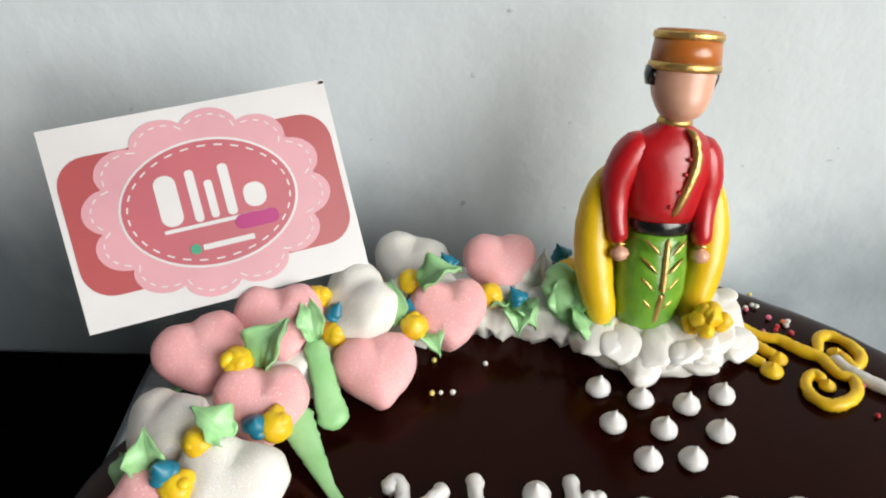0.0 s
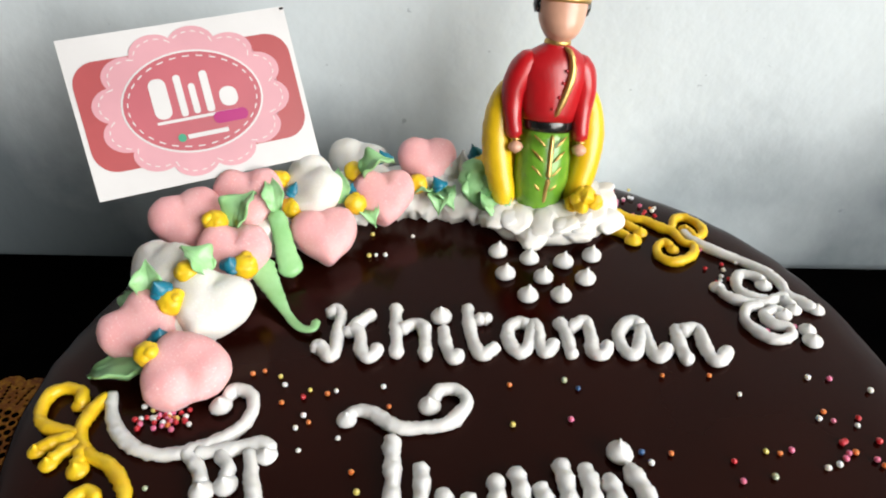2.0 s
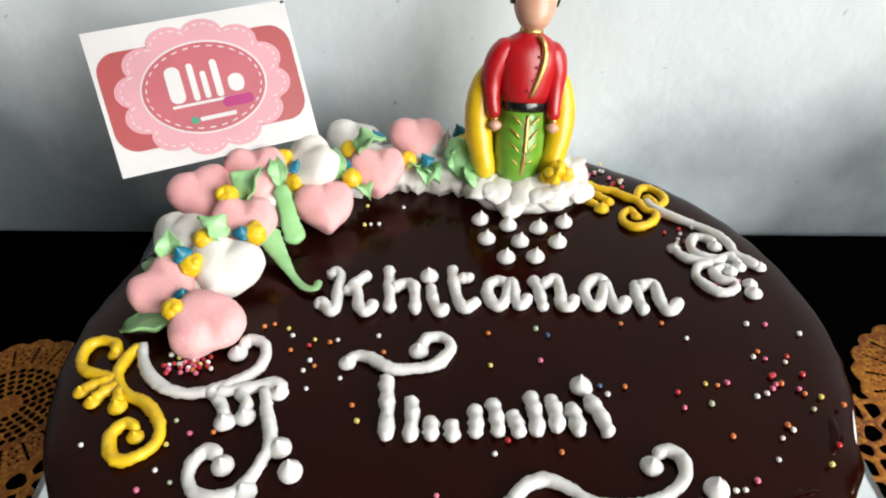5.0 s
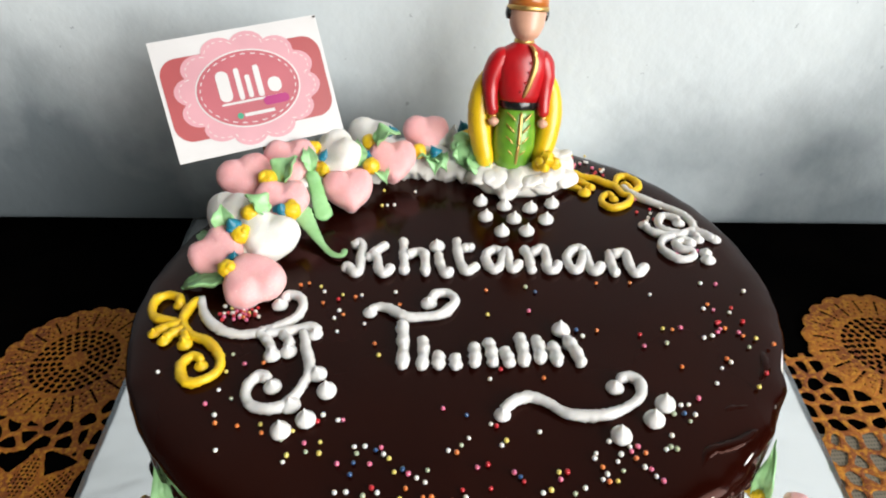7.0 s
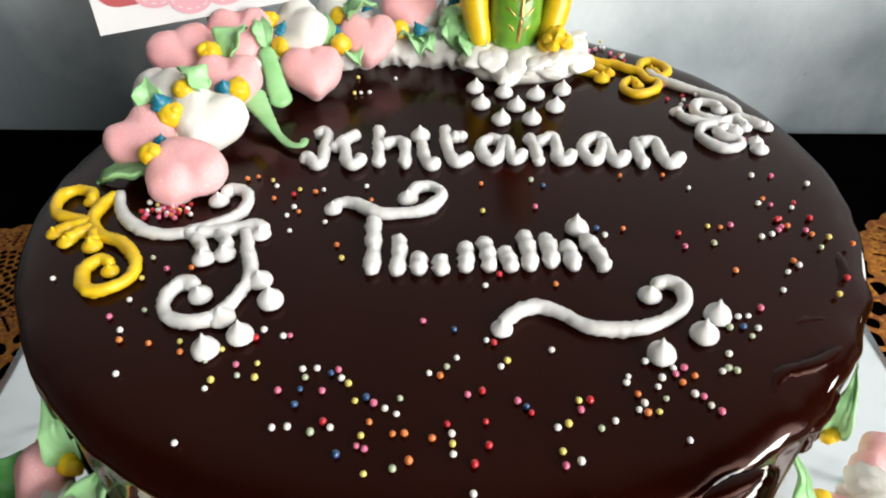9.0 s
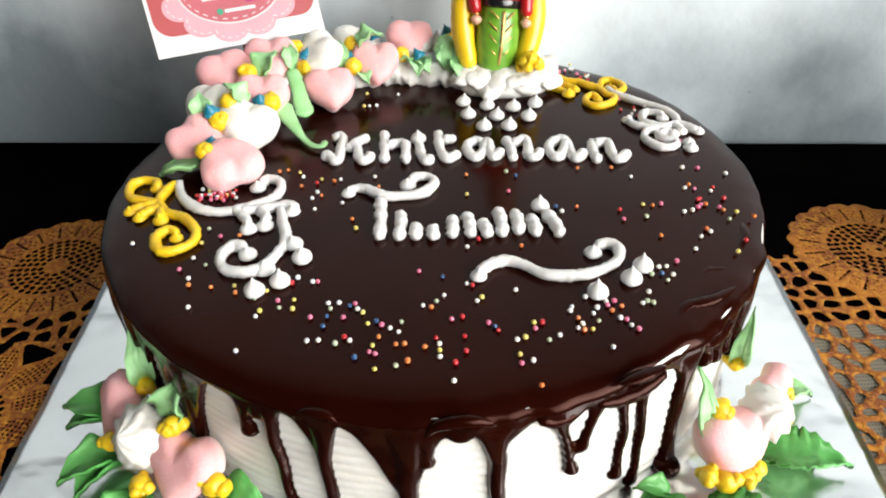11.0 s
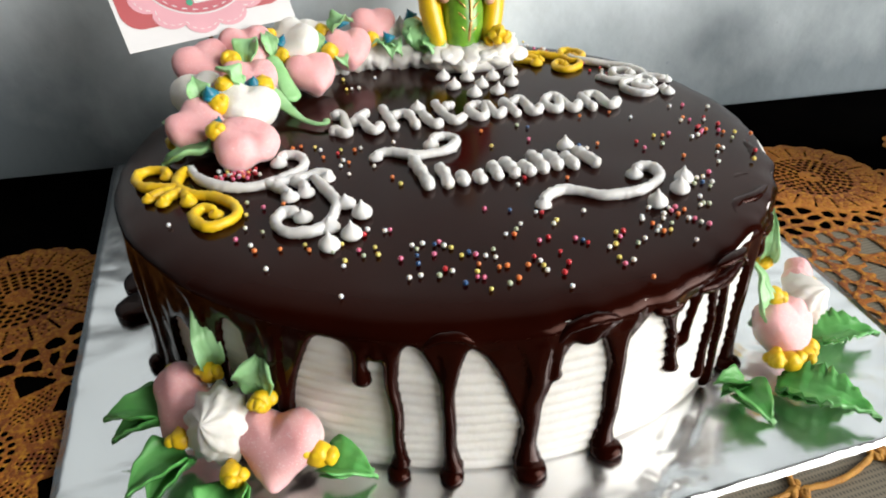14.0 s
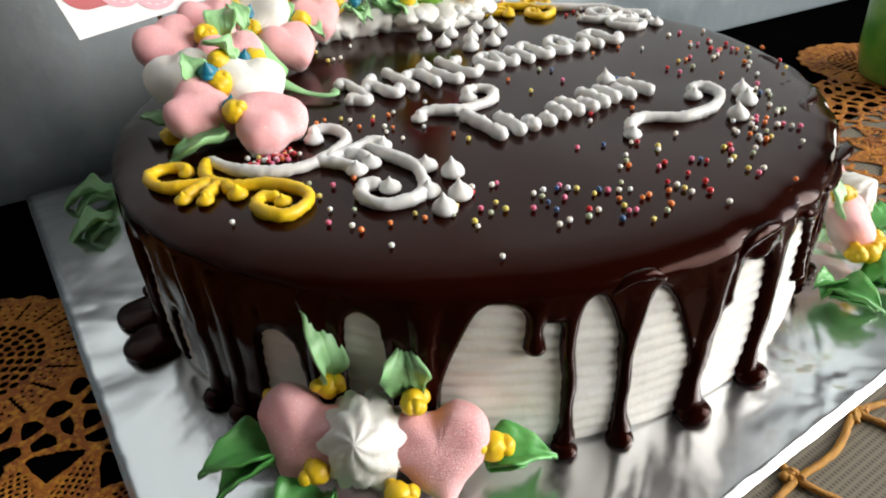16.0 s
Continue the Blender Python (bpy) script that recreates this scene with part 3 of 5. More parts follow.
def glaze_skin(th, z):
    """How far inside the run of the glaze a point of the side lies (arrays of degrees and metres): its lower edge, and the drips, flowing into one another."""
    edge = np.array([glaze_depth(radians(a)) for a in th[:, 0]])[:, None]
    d = z - (0.0700 - edge)
    ridge = np.zeros_like(z)
    for k, (deg, zl, w, foot, *lean) in enumerate(DRIPS):
        aside = (lean[0] if lean else 0.0) * np.clip((z - zl * MM) / (0.062 - zl * MM), 0, 1) ** 1.5
        x = ((th - deg - aside + 180) % 360 - 180) * math.pi / 180 * CR
        x = x - 0.0006 * np.sin(z * 90 + k * 1.7) - 0.0003 * np.sin(z * 260 + k)
        low = zl * MM + w * MM
        half = w * MM * (0.84 + (0.05 if w < 2.6 else 0.0) * np.sin(z / 0.0048 * math.pi * 2 + k) + 0.45 * np.exp(-((z - low) / (1.5 * w * MM)) ** 2) + 0.5 * np.exp((z - 0.060) / 0.006))
        c = np.where(z > low, half - np.abs(x), half - np.hypot(x, z - low))
        h = np.maximum(0.0042 - np.abs(d - c), 0) / 0.0042
        d = np.maximum(d, c) + h * h * 0.0042 * 0.25
        ridge = np.maximum(ridge, np.sqrt(np.clip(1 - (x / np.maximum(half, 1e-5)) ** 2, 0, 1)) * np.clip((z - low + half) / 0.004, 0, 1) * w * 0.42 * MM * (1 + 0.6 * np.exp(-((z - low) / (1.6 * w * MM)) ** 2)))
    return d, ridge


def glaze():
    """The poured top with its rounded rim, and the skin that has run down the side."""
    na = 1152
    bm = bmesh.new()
    rings = []
    rim = 0.020
    for j in range(10):
        r = (CR - rim) * (0.004 + 0.996 * j / 9)
        rings.append([(r * math.cos(2 * math.pi * k / 288), r * math.sin(2 * math.pi * k / 288), 0.0700 + 0.0005 * noise.noise((r * 26 * math.cos(2 * math.pi * k / 288), r * 26 * math.sin(2 * math.pi * k / 288), 0))) for k in range(288)])
    lump = lambda a: 1 + 1.8 * math.exp(-((math.degrees(a) + 65 + 180) % 360 - 180) ** 2 / 1600.0)
    bump = lambda a: lump(a) * 0.0011 * noise.noise((math.cos(a) * 5, math.sin(a) * 5, 2)) + lump(a) * 0.0008 * noise.noise((math.cos(a) * 15, math.sin(a) * 15, 4))
    for j in range(10):
        b = (j + 1) / 10 * math.pi / 2
        ring = []
        for k in range(288):
            a = 2 * math.pi * k / 288
            r = CR - rim + (rim + 0.0018 + bump(a) + west_swell(a)) * math.sin(b) ** 0.92
            v = (j / 9) ** 2 * (1 - (j / 9) ** 5)
            r += v * 0.0013 * noise.noise((math.cos(a) * 9, math.sin(a) * 9, j * 0.25 + 7))
            z = 0.0700 - 0.0060 * (1 - math.cos(b)) ** 1.15 + v * 0.0016 * noise.noise((math.cos(a) * 7, math.sin(a) * 7, 11))
            ring.append((r * math.cos(a), r * math.sin(a), z))
        rings.append(ring)
    bridge(bm, rings, closed_end=False)
    part("glaze_top", bm, CHOC, cake, "smooth glossy dark chocolate glaze")
    th = np.degrees(np.arange(na + 1) * 2 * math.pi / na)
    zz = np.linspace(0.0002, 0.0640, 82)
    TH, Z = np.meshgrid(th, zz, indexing="ij")
    D, RG = glaze_skin(TH, Z)
    D[-1], RG[-1] = D[0], RG[0]
    verts, faces, made = [], [], {}

    def place(deg, z, d, rg):
        a = radians(deg)
        k = (z - 0.045) / 0.0192
        thick = (0.0017 + bump(a) * max(0.0, k)) * (1 - math.exp(-max(d, 0) / 0.0011)) + rg * (1 - max(0.0, k) ** 2 * 0.8) + 0.0005 * noise.noise((math.cos(a) * 24, math.sin(a) * 24, z * 90))
        if d <= 1e-9:
            thick = -0.0012
        lip = min(1.0, max(0.0, (k - 0.72) / 0.28))
        lip = lip * lip * (3 - 2 * lip)
        thick += (0.0018 + bump(a) - thick) * lip
        r = CR + thick + west_swell(a)
        verts.append((r * math.cos(a), r * math.sin(a), z))
        return len(verts) - 1

    def corner(i, j):
        i2 = i % na
        if (i2, j) not in made:
            made[(i2, j)] = place(th[i2], zz[j], D[i2, j], RG[i2, j])
        return made[(i2, j)]

    def cross(i, j, k, l):
        i, k = i % na, k % na
        key = (i, j, k, l) if (i, j) < (k, l) else (k, l, i, j)
        if key not in made:
            i, j, k, l = key
            t = D[i, j] / (D[i, j] - D[k, l])
            ti, tk = th[i], th[k]
            if abs(ti - tk) > 180:
                ti, tk = (ti + 360 if ti < 180 else ti), (tk + 360 if tk < 180 else tk)
            made[key] = place(ti + (tk - ti) * t, zz[j] + (zz[l] - zz[j]) * t, 0.0, 0.0)
        return made[key]

    pos = D > 0
    for i, j in np.argwhere(pos[:-1, :-1] | pos[1:, :-1] | pos[1:, 1:] | pos[:-1, 1:]):
        c = ((i, j), (i + 1, j), (i + 1, j + 1), (i, j + 1))
        poly = []
        for a, b in zip(c, c[1:] + c[:1]):
            if pos[a]:
                poly.append(corner(*a))
            if pos[a] != pos[b]:
                poly.append(cross(*a, *b))
        if len(poly) >= 3:
            faces.append(poly)
    me = bpy.data.meshes.new("glaze_run")
    me.from_pydata(verts, [], faces)
    me.materials.append(CHOC)
    me.polygons.foreach_set("use_smooth", [True] * len(me.polygons))
    ob = new("glaze_run", me)
    ob.parent = cake
    ob["label"] = "chocolate glaze run down in drips"


# drips: angle, height of the lower end, half width, whether it ends in a pool on the board, and by how many degrees its upper end lies aside
DRIPS = [(-114.8, 1, 2.8, 1), (-107.5, 0, 3.0, 1), (-96.6, -1, 4.2, 1), (-84.9, -1, 3.9, 1), (-118.7, 42, 2.7, 0), (-116.9, 54, 2.2, 0), (-93.9, 42, 2.0, 0), (-89.4, 56, 2.6, 0),
         (-74.0, 26, 2.5, 0, -3.4), (-73.4, 38, 2.3, 0, 2.6), (-66.2, 11, 2.3, 0, -1.0), (-62.8, 1, 2.4, 0, -0.8), (-55.6, 0, 3.7, 1), (-51, 48, 2.5, 0), (-47, 42, 2.3, 0), (-43.5, 40, 2.1, 0), (-39, 30, 2.2, 0),
         (-34, 20, 2.3, 0), (-28, 10, 2.4, 0), (-131, 2, 3.6, 0), (-144, 1, 3.0, 0), (-157.5, 0, 4, 1), (-162.5, 0, 4, 1), 
         (180.5, 0, 3.4, 2), (172.6, 0, 3.4, 2), (167, 2, 3.5, 1), (-20, 22, 2.5, 0), (-10, 8, 2.6, 0), (3, 16, 2.5, 0)]


def pools():
    """Where a drip has reached the board and spread."""
    for i, (deg, zl, w, foot, *lean) in enumerate(DRIPS):
        if foot:
            a = radians(deg)
            big = 11.5 if foot == 2 else w * 1.5
            out = CR + west_swell(a) + big * MM * (0.6 if foot == 2 else 0.42)
            tall = 4.2 if foot == 2 else 1.25 * w
            prof = [(big * MM * q, z * tall * MM) for q, z in ((0.96, 0), (1.03, 0.2), (1.0, 0.45), (0.86, 0.72), (0.62, 0.9), (0.3, 0.98), (0.04, 1.0))]
            part("glaze_pool", lathe(bmesh.new(), prof, 24, (out * math.cos(a), out * math.sin(a), 0.0002), wob=0.0008), CHOC, cake)


glaze()
pools()


def folds():
    """Wrinkles where the poured glaze has pushed up near the rim."""
    for k, (pts, r) in enumerate((([(112, -16), (118, -8), (129, -5), (140, 1)], 2.6), ([(128, 6), (133, 11), (142, 12)], 1.9), ([(150, 24), (156, 32), (159, 42)], 2.2), ([(84, -43), (93, -40), (102, -36)], 2.4))):
        bm = tube(bmesh.new(), [(x * MM - CX, y * MM - CY, 0.0690) for x, y in pts], lambda u: r * MM * math.sin(0.25 + 2.6 * u), 12, 0.0015, flat=0.6, rough=0.3, seed=k)
        part("glaze_fold", bm, CHOC, cake)
    # lobes hanging from the lip: angle and height along each
    for k, (pts, r) in enumerate((([(-80, 61.5), (-77, 59), (-74.5, 60)], 2.4), ([(-72, 61.5), (-68, 59.5), (-64, 59.5), (-60.5, 62)], 2.7), ([(-94, 59), (-92.5, 64.5), (-88.5, 66), (-85, 63)], 2.1),
                                  ([(-111, 61), (-109, 65), (-106, 65.5), (-104, 62)], 1.8), ([(-53, 62), (-49, 59.5), (-45, 61)], 2.4))):
        bm = tube(bmesh.new(), [((CR + 0.0008) * math.cos(radians(a)), (CR + 0.0008) * math.sin(radians(a)), z * MM) for a, z in pts], lambda u: r * MM * (0.55 + 0.5 * math.sin(math.pi * u)), 14, 0.0012, rough=0.2, seed=k + 30)
        part("glaze_lobe", bm, CHOC, cake)


folds()
TOP = 0.0702   # the glaze's level

# ---- piped lettering and scrolls ----
def stroke(pts, r, rough=0.26, seed=0.0):
    return tube(bmesh.new(), [(x * MM, y * MM, TOP + r * MM * 0.72) for x, y in pts], lambda u: r * MM * (1 + 0.10 * math.sin(u * 17 + seed)), 10, 0.0009, rough=rough, seed=seed)


def lettering():
    """The word Khitanan, letter by letter, in millimetres on the glaze; each stroke swells where the nozzle stopped."""
    word = holder("lettering", "white piped icing word written across the chocolate glaze", "lettering")

    def letter(k, *strokes):
        bm = bmesh.new()
        for q, pts in enumerate(strokes):
            tube(bm, [(a * MM, b * MM, TOP + 0.0016 + 0.0004 * q) for a, b in pts],
                 lambda u: 0.00245 * (1 + 0.09 * math.sin(u * 15 + k) + 0.16 * math.exp(-(u / 0.07) ** 2) + 0.16 * math.exp(-((1 - u) / 0.07) ** 2)), 12, 0.0007, rough=0.2, seed=k)
        return part("letter", bm, ICING, word)

    letter(0, [(-24.5, 108), (-21.7, 109.9), (-17.8, 104.9), (-15.9, 107.5), (-15.7, 117.2), (-15.1, 126.9), (-17.4, 130), (-19.5, 126.1)], [(-2, 127.3), (-6.7, 123), (-10.8, 117.7), (-12.8, 115.1)], [(-11.4, 118.8), (-7.4, 115.3), (-6.2, 106.2), (-3.8, 102.6), (-0.9, 105.1), (-0.8, 108.9)])
    letter(1, [(6, 131.2), (6.1, 120), (6.3, 109.3), (6.4, 102.9)], [(7.3, 115.8), (12.3, 119.6), (16.2, 118), (16.9, 111.2), (16.8, 103.6), (18.9, 102.2)])
    letter(2, [(23.7, 117.6), (24, 110.8), (25.1, 103.8), (27.3, 101.2), (29.1, 104.9)])
    letter(3, [(33.7, 129.2), (33.6, 118.3), (34.5, 107.6), (36.8, 102.4), (40.2, 104.2), (43.4, 106.6)], [(35.2, 120.5), (40.3, 120.7), (42.1, 119.5)])
    letter(4, [(56.4, 115.6), (52.9, 118.3), (48.6, 116.1), (47.2, 110.8), (48.7, 104.2), (51.3, 102.3), (54.4, 106.4), (57.7, 116.9), (58.5, 112.8), (58.4, 104.9), (59.7, 101.8), (62.5, 104.7), (63.4, 108)])
    letter(5, [(65.2, 115.1), (67.8, 116.3), (68.6, 110.8), (68.8, 103), (68.9, 98.6)], [(69.5, 112.1), (74.3, 115.9), (77.2, 115.7), (77.5, 109), (76.5, 101.3), (78.7, 98.7), (81.5, 101), (82.3, 105.3)])
    letter(6, [(97.8, 111.7), (95, 115.5), (90.5, 113.5), (87.6, 108.4), (87.7, 101.9), (89.9, 98.8), (93.1, 101.6), (97.3, 111.8), (97.5, 106.5), (97.8, 98.8), (100.3, 97.5), (102.9, 101), (103.2, 103)])
    letter(7, [(110.2, 112.4), (108.5, 104.5), (108.7, 96.3), (109.8, 93.3)], [(109.8, 107.8), (115.1, 110.7), (117.5, 109.2), (116.9, 101.5), (117.3, 94.5), (119.7, 93.7), (123.2, 97.4), (123.7, 99.8)])
    part("dot", kiss(bmesh.new(), 0.0233, 0.1237, TOP, 0.0042, 0.0066, 3), ICING, word)


lettering()


def name_bars():
    bars = holder("icing_bars", "row of thick upright white icing bars piped on the glaze", "icing bars")
    rows = ((5, 68, 5, 39), (14, 57, 13, 38), (20, 48, 20, 38), (27, 46, 27, 37), (36, 52, 35, 38), (42, 54, 43, 38), (48, 48, 50, 37), (56, 56, 56, 37), (63, 54, 63, 38), (69, 50, 70, 36), (76, 53, 80, 35))
    for k, (x0, y0, x1, y1) in enumerate(rows):
        part("bar", stroke([(x0, y0), ((x0 + x1) / 2 + 0.6, (y0 + y1) / 2), (x1, y1)], 2.7, seed=k), ICING, bars)


name_bars()


def scroll(label, lines, mat, r, blobs=(), name="icing_scroll"):
    ob = holder(name, label, "icing scroll")
    for k, line in enumerate(lines):
        part("curl", stroke(line, r, seed=k * 3.1 + len(line)), mat, ob)
    for k, (x, y, q) in enumerate(blobs):
        part("dab", kiss(bmesh.new(), x * MM, y * MM, TOP, q * MM, q * 1.35 * MM, k), mat, ob)
    return ob


scroll("white icing flourish with a curled end",
       [[(-9.7, 74.5), (-7.1, 78.7), (-1.8, 78.1), (6.6, 71.7), (16.2, 70.8), (24.5, 72.7), (29.8, 80.6), (26.9, 86.1), (21.2, 86.1), (18.3, 81.2)]],
       ICING, 2.3, [(-9.5, 76.1, 3.4), (17.4, 80.1, 3.9)])
scroll("long wavy white icing flourish with a curled end",
       [[(43.5, 12.5), (46.3, 16.4), (50.9, 19.8), (56.8, 20.5), (63.5, 16.1), (69.9, 10.9), (81.4, 9.5), (91.5, 12.2), (99.3, 17.8), (100.9, 25.5), (96.6, 28.6), (92.1, 26.3)]],
       ICING, 2.2, [(44, 12.9, 3.4), (90.5, 23.4, 3.7)])
scroll("white icing scroll of curls beside the hearts",
       [[(-90.3, 92.4), (-85.6, 79.4), (-77.5, 70), (-67.2, 65.3), (-56.6, 66.4), (-46.6, 71.2), (-41.1, 79.3), (-42.4, 88), (-47.9, 90.9), (-51, 86.6)],
        [(-59.4, 66.6), (-53.3, 58.9), (-50.9, 52.2)],
        [(-49, 65.6), (-44.8, 60), (-44.2, 54)],
        [(-56.5, 65.3), (-45.8, 65.8), (-38, 67.7), (-30.7, 65.4)],
        [(-39.1, 65.7), (-35.8, 51.7), (-33.6, 41.5), (-36.2, 32.2), (-41.1, 23.7), (-48, 21.8), (-54.9, 24.1), (-58.4, 30), (-57.6, 36.5), (-53.5, 39.7), (-49.2, 36.6)]],
       ICING, 2.3, [(-51.8, 84.4, 3.9), (-50.8, 51.7, 3.9), (-44.1, 53.5, 3.8), (-48, 33.8, 3.9), (-30.3, 39.3, 4.2), (-39.4, 23.5, 4.3), (-33.5, 63.5, 3.4)])
scroll("white icing scroll of curls near the rim",
       [[(132.1, 173.7), (135, 165.7), (140.5, 158.9), (148.6, 151.2), (155.9, 142.8), (159.4, 134.4), (159.1, 127.5), (161.7, 124.4), (164.1, 120.4), (166.6, 118.2)],
        [(133.8, 133.5), (135.1, 129), (140.1, 124.8), (147.8, 123.4), (155.2, 126), (159.1, 127.5)],
        [(153, 134.8), (151, 139.4), (146.1, 141.4), (142, 136.1), (142.4, 129.8), (146.3, 125.9), (151.6, 125)],
        [(147.2, 122.3), (140.2, 120.4), (137, 113.2), (139.8, 106.6), (144.4, 102.9), (150.6, 104.9), (151, 109.1), (146.8, 111), (145.2, 116.6), (150.8, 119.1), (153, 116.2)],
        [(155.2, 126), (157.5, 122.2), (158, 119.3)]],
       ICING, 2.1, [(134.1, 134.1, 3.2), (152.7, 134.2, 3.3), (152.9, 116.7, 3.2), (157.7, 107.6, 3.2), (156.9, 101.9, 3.6), (166.6, 118.5, 3), (158, 119.3, 3)])
scroll("yellow icing scroll with two curls near the rim",
       [[(-90.7, 91.8), (-94.5, 83.1), (-94.4, 74.9), (-88.2, 66.4), (-80.8, 62.1), (-73.6, 52.9), (-72.1, 44.7), (-77.2, 39.2), (-83.1, 38), (-87.6, 43), (-88.5, 49.6), (-84.3, 53.5), (-79.8, 49.7)],
        [(-93.5, 74.8), (-102.2, 76.8), (-109.8, 81.3), (-111.7, 91.1), (-107.2, 95.3), (-100.6, 92.9), (-98.6, 86.3)],
        [(-94.8, 74.4), (-101.6, 72.4), (-106.1, 69.2)],
        [(-92.8, 72.1), (-96.9, 68.8), (-100.5, 64.5)],
        [(-92, 70.9), (-90.6, 61)]],
       YELLOW, 2.2, [(-99.4, 88.1, 3), (-106.2, 69.7, 3), (-100.5, 64.5, 3), (-90.5, 61.5, 3.6), (-80.2, 47.8, 3)])
scroll("yellow icing scroll with two curls beside the figurine",
       [[(101.5, 186.1), (107.3, 190.8), (111.9, 186.2), (118.4, 183.2), (123.3, 177.5), (128.3, 173.1), (130.2, 165.2), (133.9, 162.7), (132, 156.5), (126.1, 152.3), (120.4, 151.9), (117.1, 156.1), (118, 162.2), (122.2, 165.7), (124.5, 161.8)],
        [(128.8, 175.9), (132.2, 182.7), (137.1, 184.1), (141.2, 178.8), (141.8, 172.2), (137.2, 168.2), (134.8, 174.7)],
        [(100.2, 179.5), (104.3, 175.1), (108.6, 170.9)],
        [(108.3, 182.2), (111.4, 177.9), (114.2, 174.5)]],
       YELLOW, 2, [(101.1, 183.6, 3.4), (100.1, 179.1, 3.2), (109.5, 168.5, 3.8), (114.1, 174.1, 3.2), (104.2, 178.8, 3.4), (124.6, 160.7, 2.8), (134.7, 175.5, 2.8)])


def drops():
    spots = [(49.6, 164.1), (62.1, 158.2), (76.1, 154.8), (88.7, 158.3), (50.8, 148.5), (66, 145.2), (82.9, 143.1), (58, 134.1), (71.1, 133.3)]
    for k, (x, y) in enumerate(spots):
        thing("icing_drop", kiss(bmesh.new(), x * MM, y * MM, TOP, 0.0042, 0.0066, k, (0.0008, 0.0005)), ICING, "small white piped icing drop on the chocolate glaze", "icing drop", "drops below the figurine")
    for k, (x, y) in enumerate(((107.8, 13.2), (101.4, 6), (86.9, -0.5), (74.9, 57.4), (-25.5, 29.5), (-32.4, 15.4), (-41.6, 10.7))):
        thing("icing_drop", kiss(bmesh.new(), x * MM, y * MM, TOP, 0.0041, 0.0070, k + 20, (0, 0.001)), ICING, "small white piped icing drop with a drawn tip", "icing drop", "drops beside the flourishes")


drops()

# ---- the garland of hearts ----
garland = thing("cream_garland", tube(bmesh.new(), [(x * MM, y * MM, TOP + z * MM) for x, y, z in ((-70, 108, 2), (-74, 120, 4), (-73, 140, 6), (-66, 162, 8), (-44, 180, 9), (-14, 200, 8), (14, 206, 7), (40, 200, 5), (60, 196, 4))],
                0.0135, 16, 0.003, flat=0.75, rough=0.5), CREAM, "ridge of white cream under the marshmallow hearts", "cream")
HEART_A = heart_mesh("heart", PINK, 0.033, 0.017, 1)
HEART_B = heart_mesh("heart", PINK, 0.033, 0.016, 2)
HEART_W = heart_mesh("heart", WHITE_MM, 0.034, 0.017, 3)
HEART_R = heart_mesh("heart", PINK, 0.034, 0.017, 7, 0.42)
HEART_F = heart_mesh("heart", PINK, 0.034, 0.016, 5, 0.72)
# place, turn about the upright, tilt, size, mesh
HEARTS = [(-64.5, 94.5, 79, 205, -20, 4, 0.97, HEART_R), (-61, 122.5, 84, -16, 26, 8, 1.02, HEART_W), (-83.5, 113.5, 82, 50, 26, -14, 0.98, HEART_B), (-83, 140, 87.5, -30, 30, -14, 0.93, HEART_W),
          (-57, 149, 87, 0, 46, 4, 0.97, HEART_B), (-78, 166, 93, 22, 44, -8, 1.0, HEART_A), (-55, 178, 95, 4, 48, 0, 1.0, HEART_B), (-30.5, 186, 94, -62, 38, 6, 1.04, HEART_W),
          (-24, 168, 81.5, 14, 34, 2, 0.95, HEART_A), (1, 190, 86, 6, 42, 4, 0.95, HEART_B), (-13, 225, 82.5, -20, 42, 6, 1.0, HEART_W), (21, 212, 90.5, 4, 50, 4, 0.94, HEART_A),
          (-8, 200, 83, 30, 30, 0, 0.98, HEART_W)]
for x, y, z, turn, tx, ty, s, me in HEARTS:
    ob = new("marshmallow_heart", me)
    pink = me is not HEART_W
    s *= 0.94
    ob.matrix_world = pose(x * MM, y * MM, z * MM, tx, ty, turn) @ Matrix.Diagonal((s, s, s, 1))
    tagged(ob, ("pink" if pink else "white") + " sugar-coated marshmallow heart on the cream garland", "marshmallow", "marshmallow hearts")

LEAF_A = leaf_mesh("leaf", GREEN, 0.022, 0.017, ruffle=0.13, waves=2.2, seed=1, fold=0.55, jag=0.06, thick=0.0022)
LEAF_F = leaf_mesh("leaf", GREEN, 0.026, 0.016, curl=0.12, lift=0.10, ruffle=0.03, waves=1.6, seed=8, fold=0.3, jag=0.05, thick=0.0022)
LEAF_B = leaf_mesh("leaf", GREEN, 0.027, 0.014, curl=0.9, ruffle=0.15, seed=2, waves=2.4, fold=0.5, jag=0.07, thick=0.0022)
LEAF_E = leaf_mesh("leaf", GREEN, 0.030, 0.0085, curl=0.7, ruffle=0.30, waves=1.3, seed=6, fold=0.5, jag=0.10, thick=0.0022)
LEAF_C = leaf_mesh("leaf", GREEN2, 0.038, 0.021, lift=0.10, curl=0.16, ruffle=0.10, waves=8, seed=3, fold=0.45, jag=0.03, thick=0.002)
LEAF_D = leaf_mesh("leaf", GREEN2, 0.026, 0.019, lift=0.12, curl=0.22, ruffle=0.07, waves=2, seed=4, fold=0.8, jag=0.03, thick=0.0022)


def foot_leaf(me, x, y, z, turn, up=0, roll=0, s=1.0):
    if up < 30:
        z -= 2.5
    leaf(me, x, y, z, turn, up, roll, s, FOOT, "foot leaves")
    if up < 30:
        leaf(me, x, y, z - 2.4, turn + 17, up - 7, roll + 8, s * 0.9, FOOT, "foot leaves")


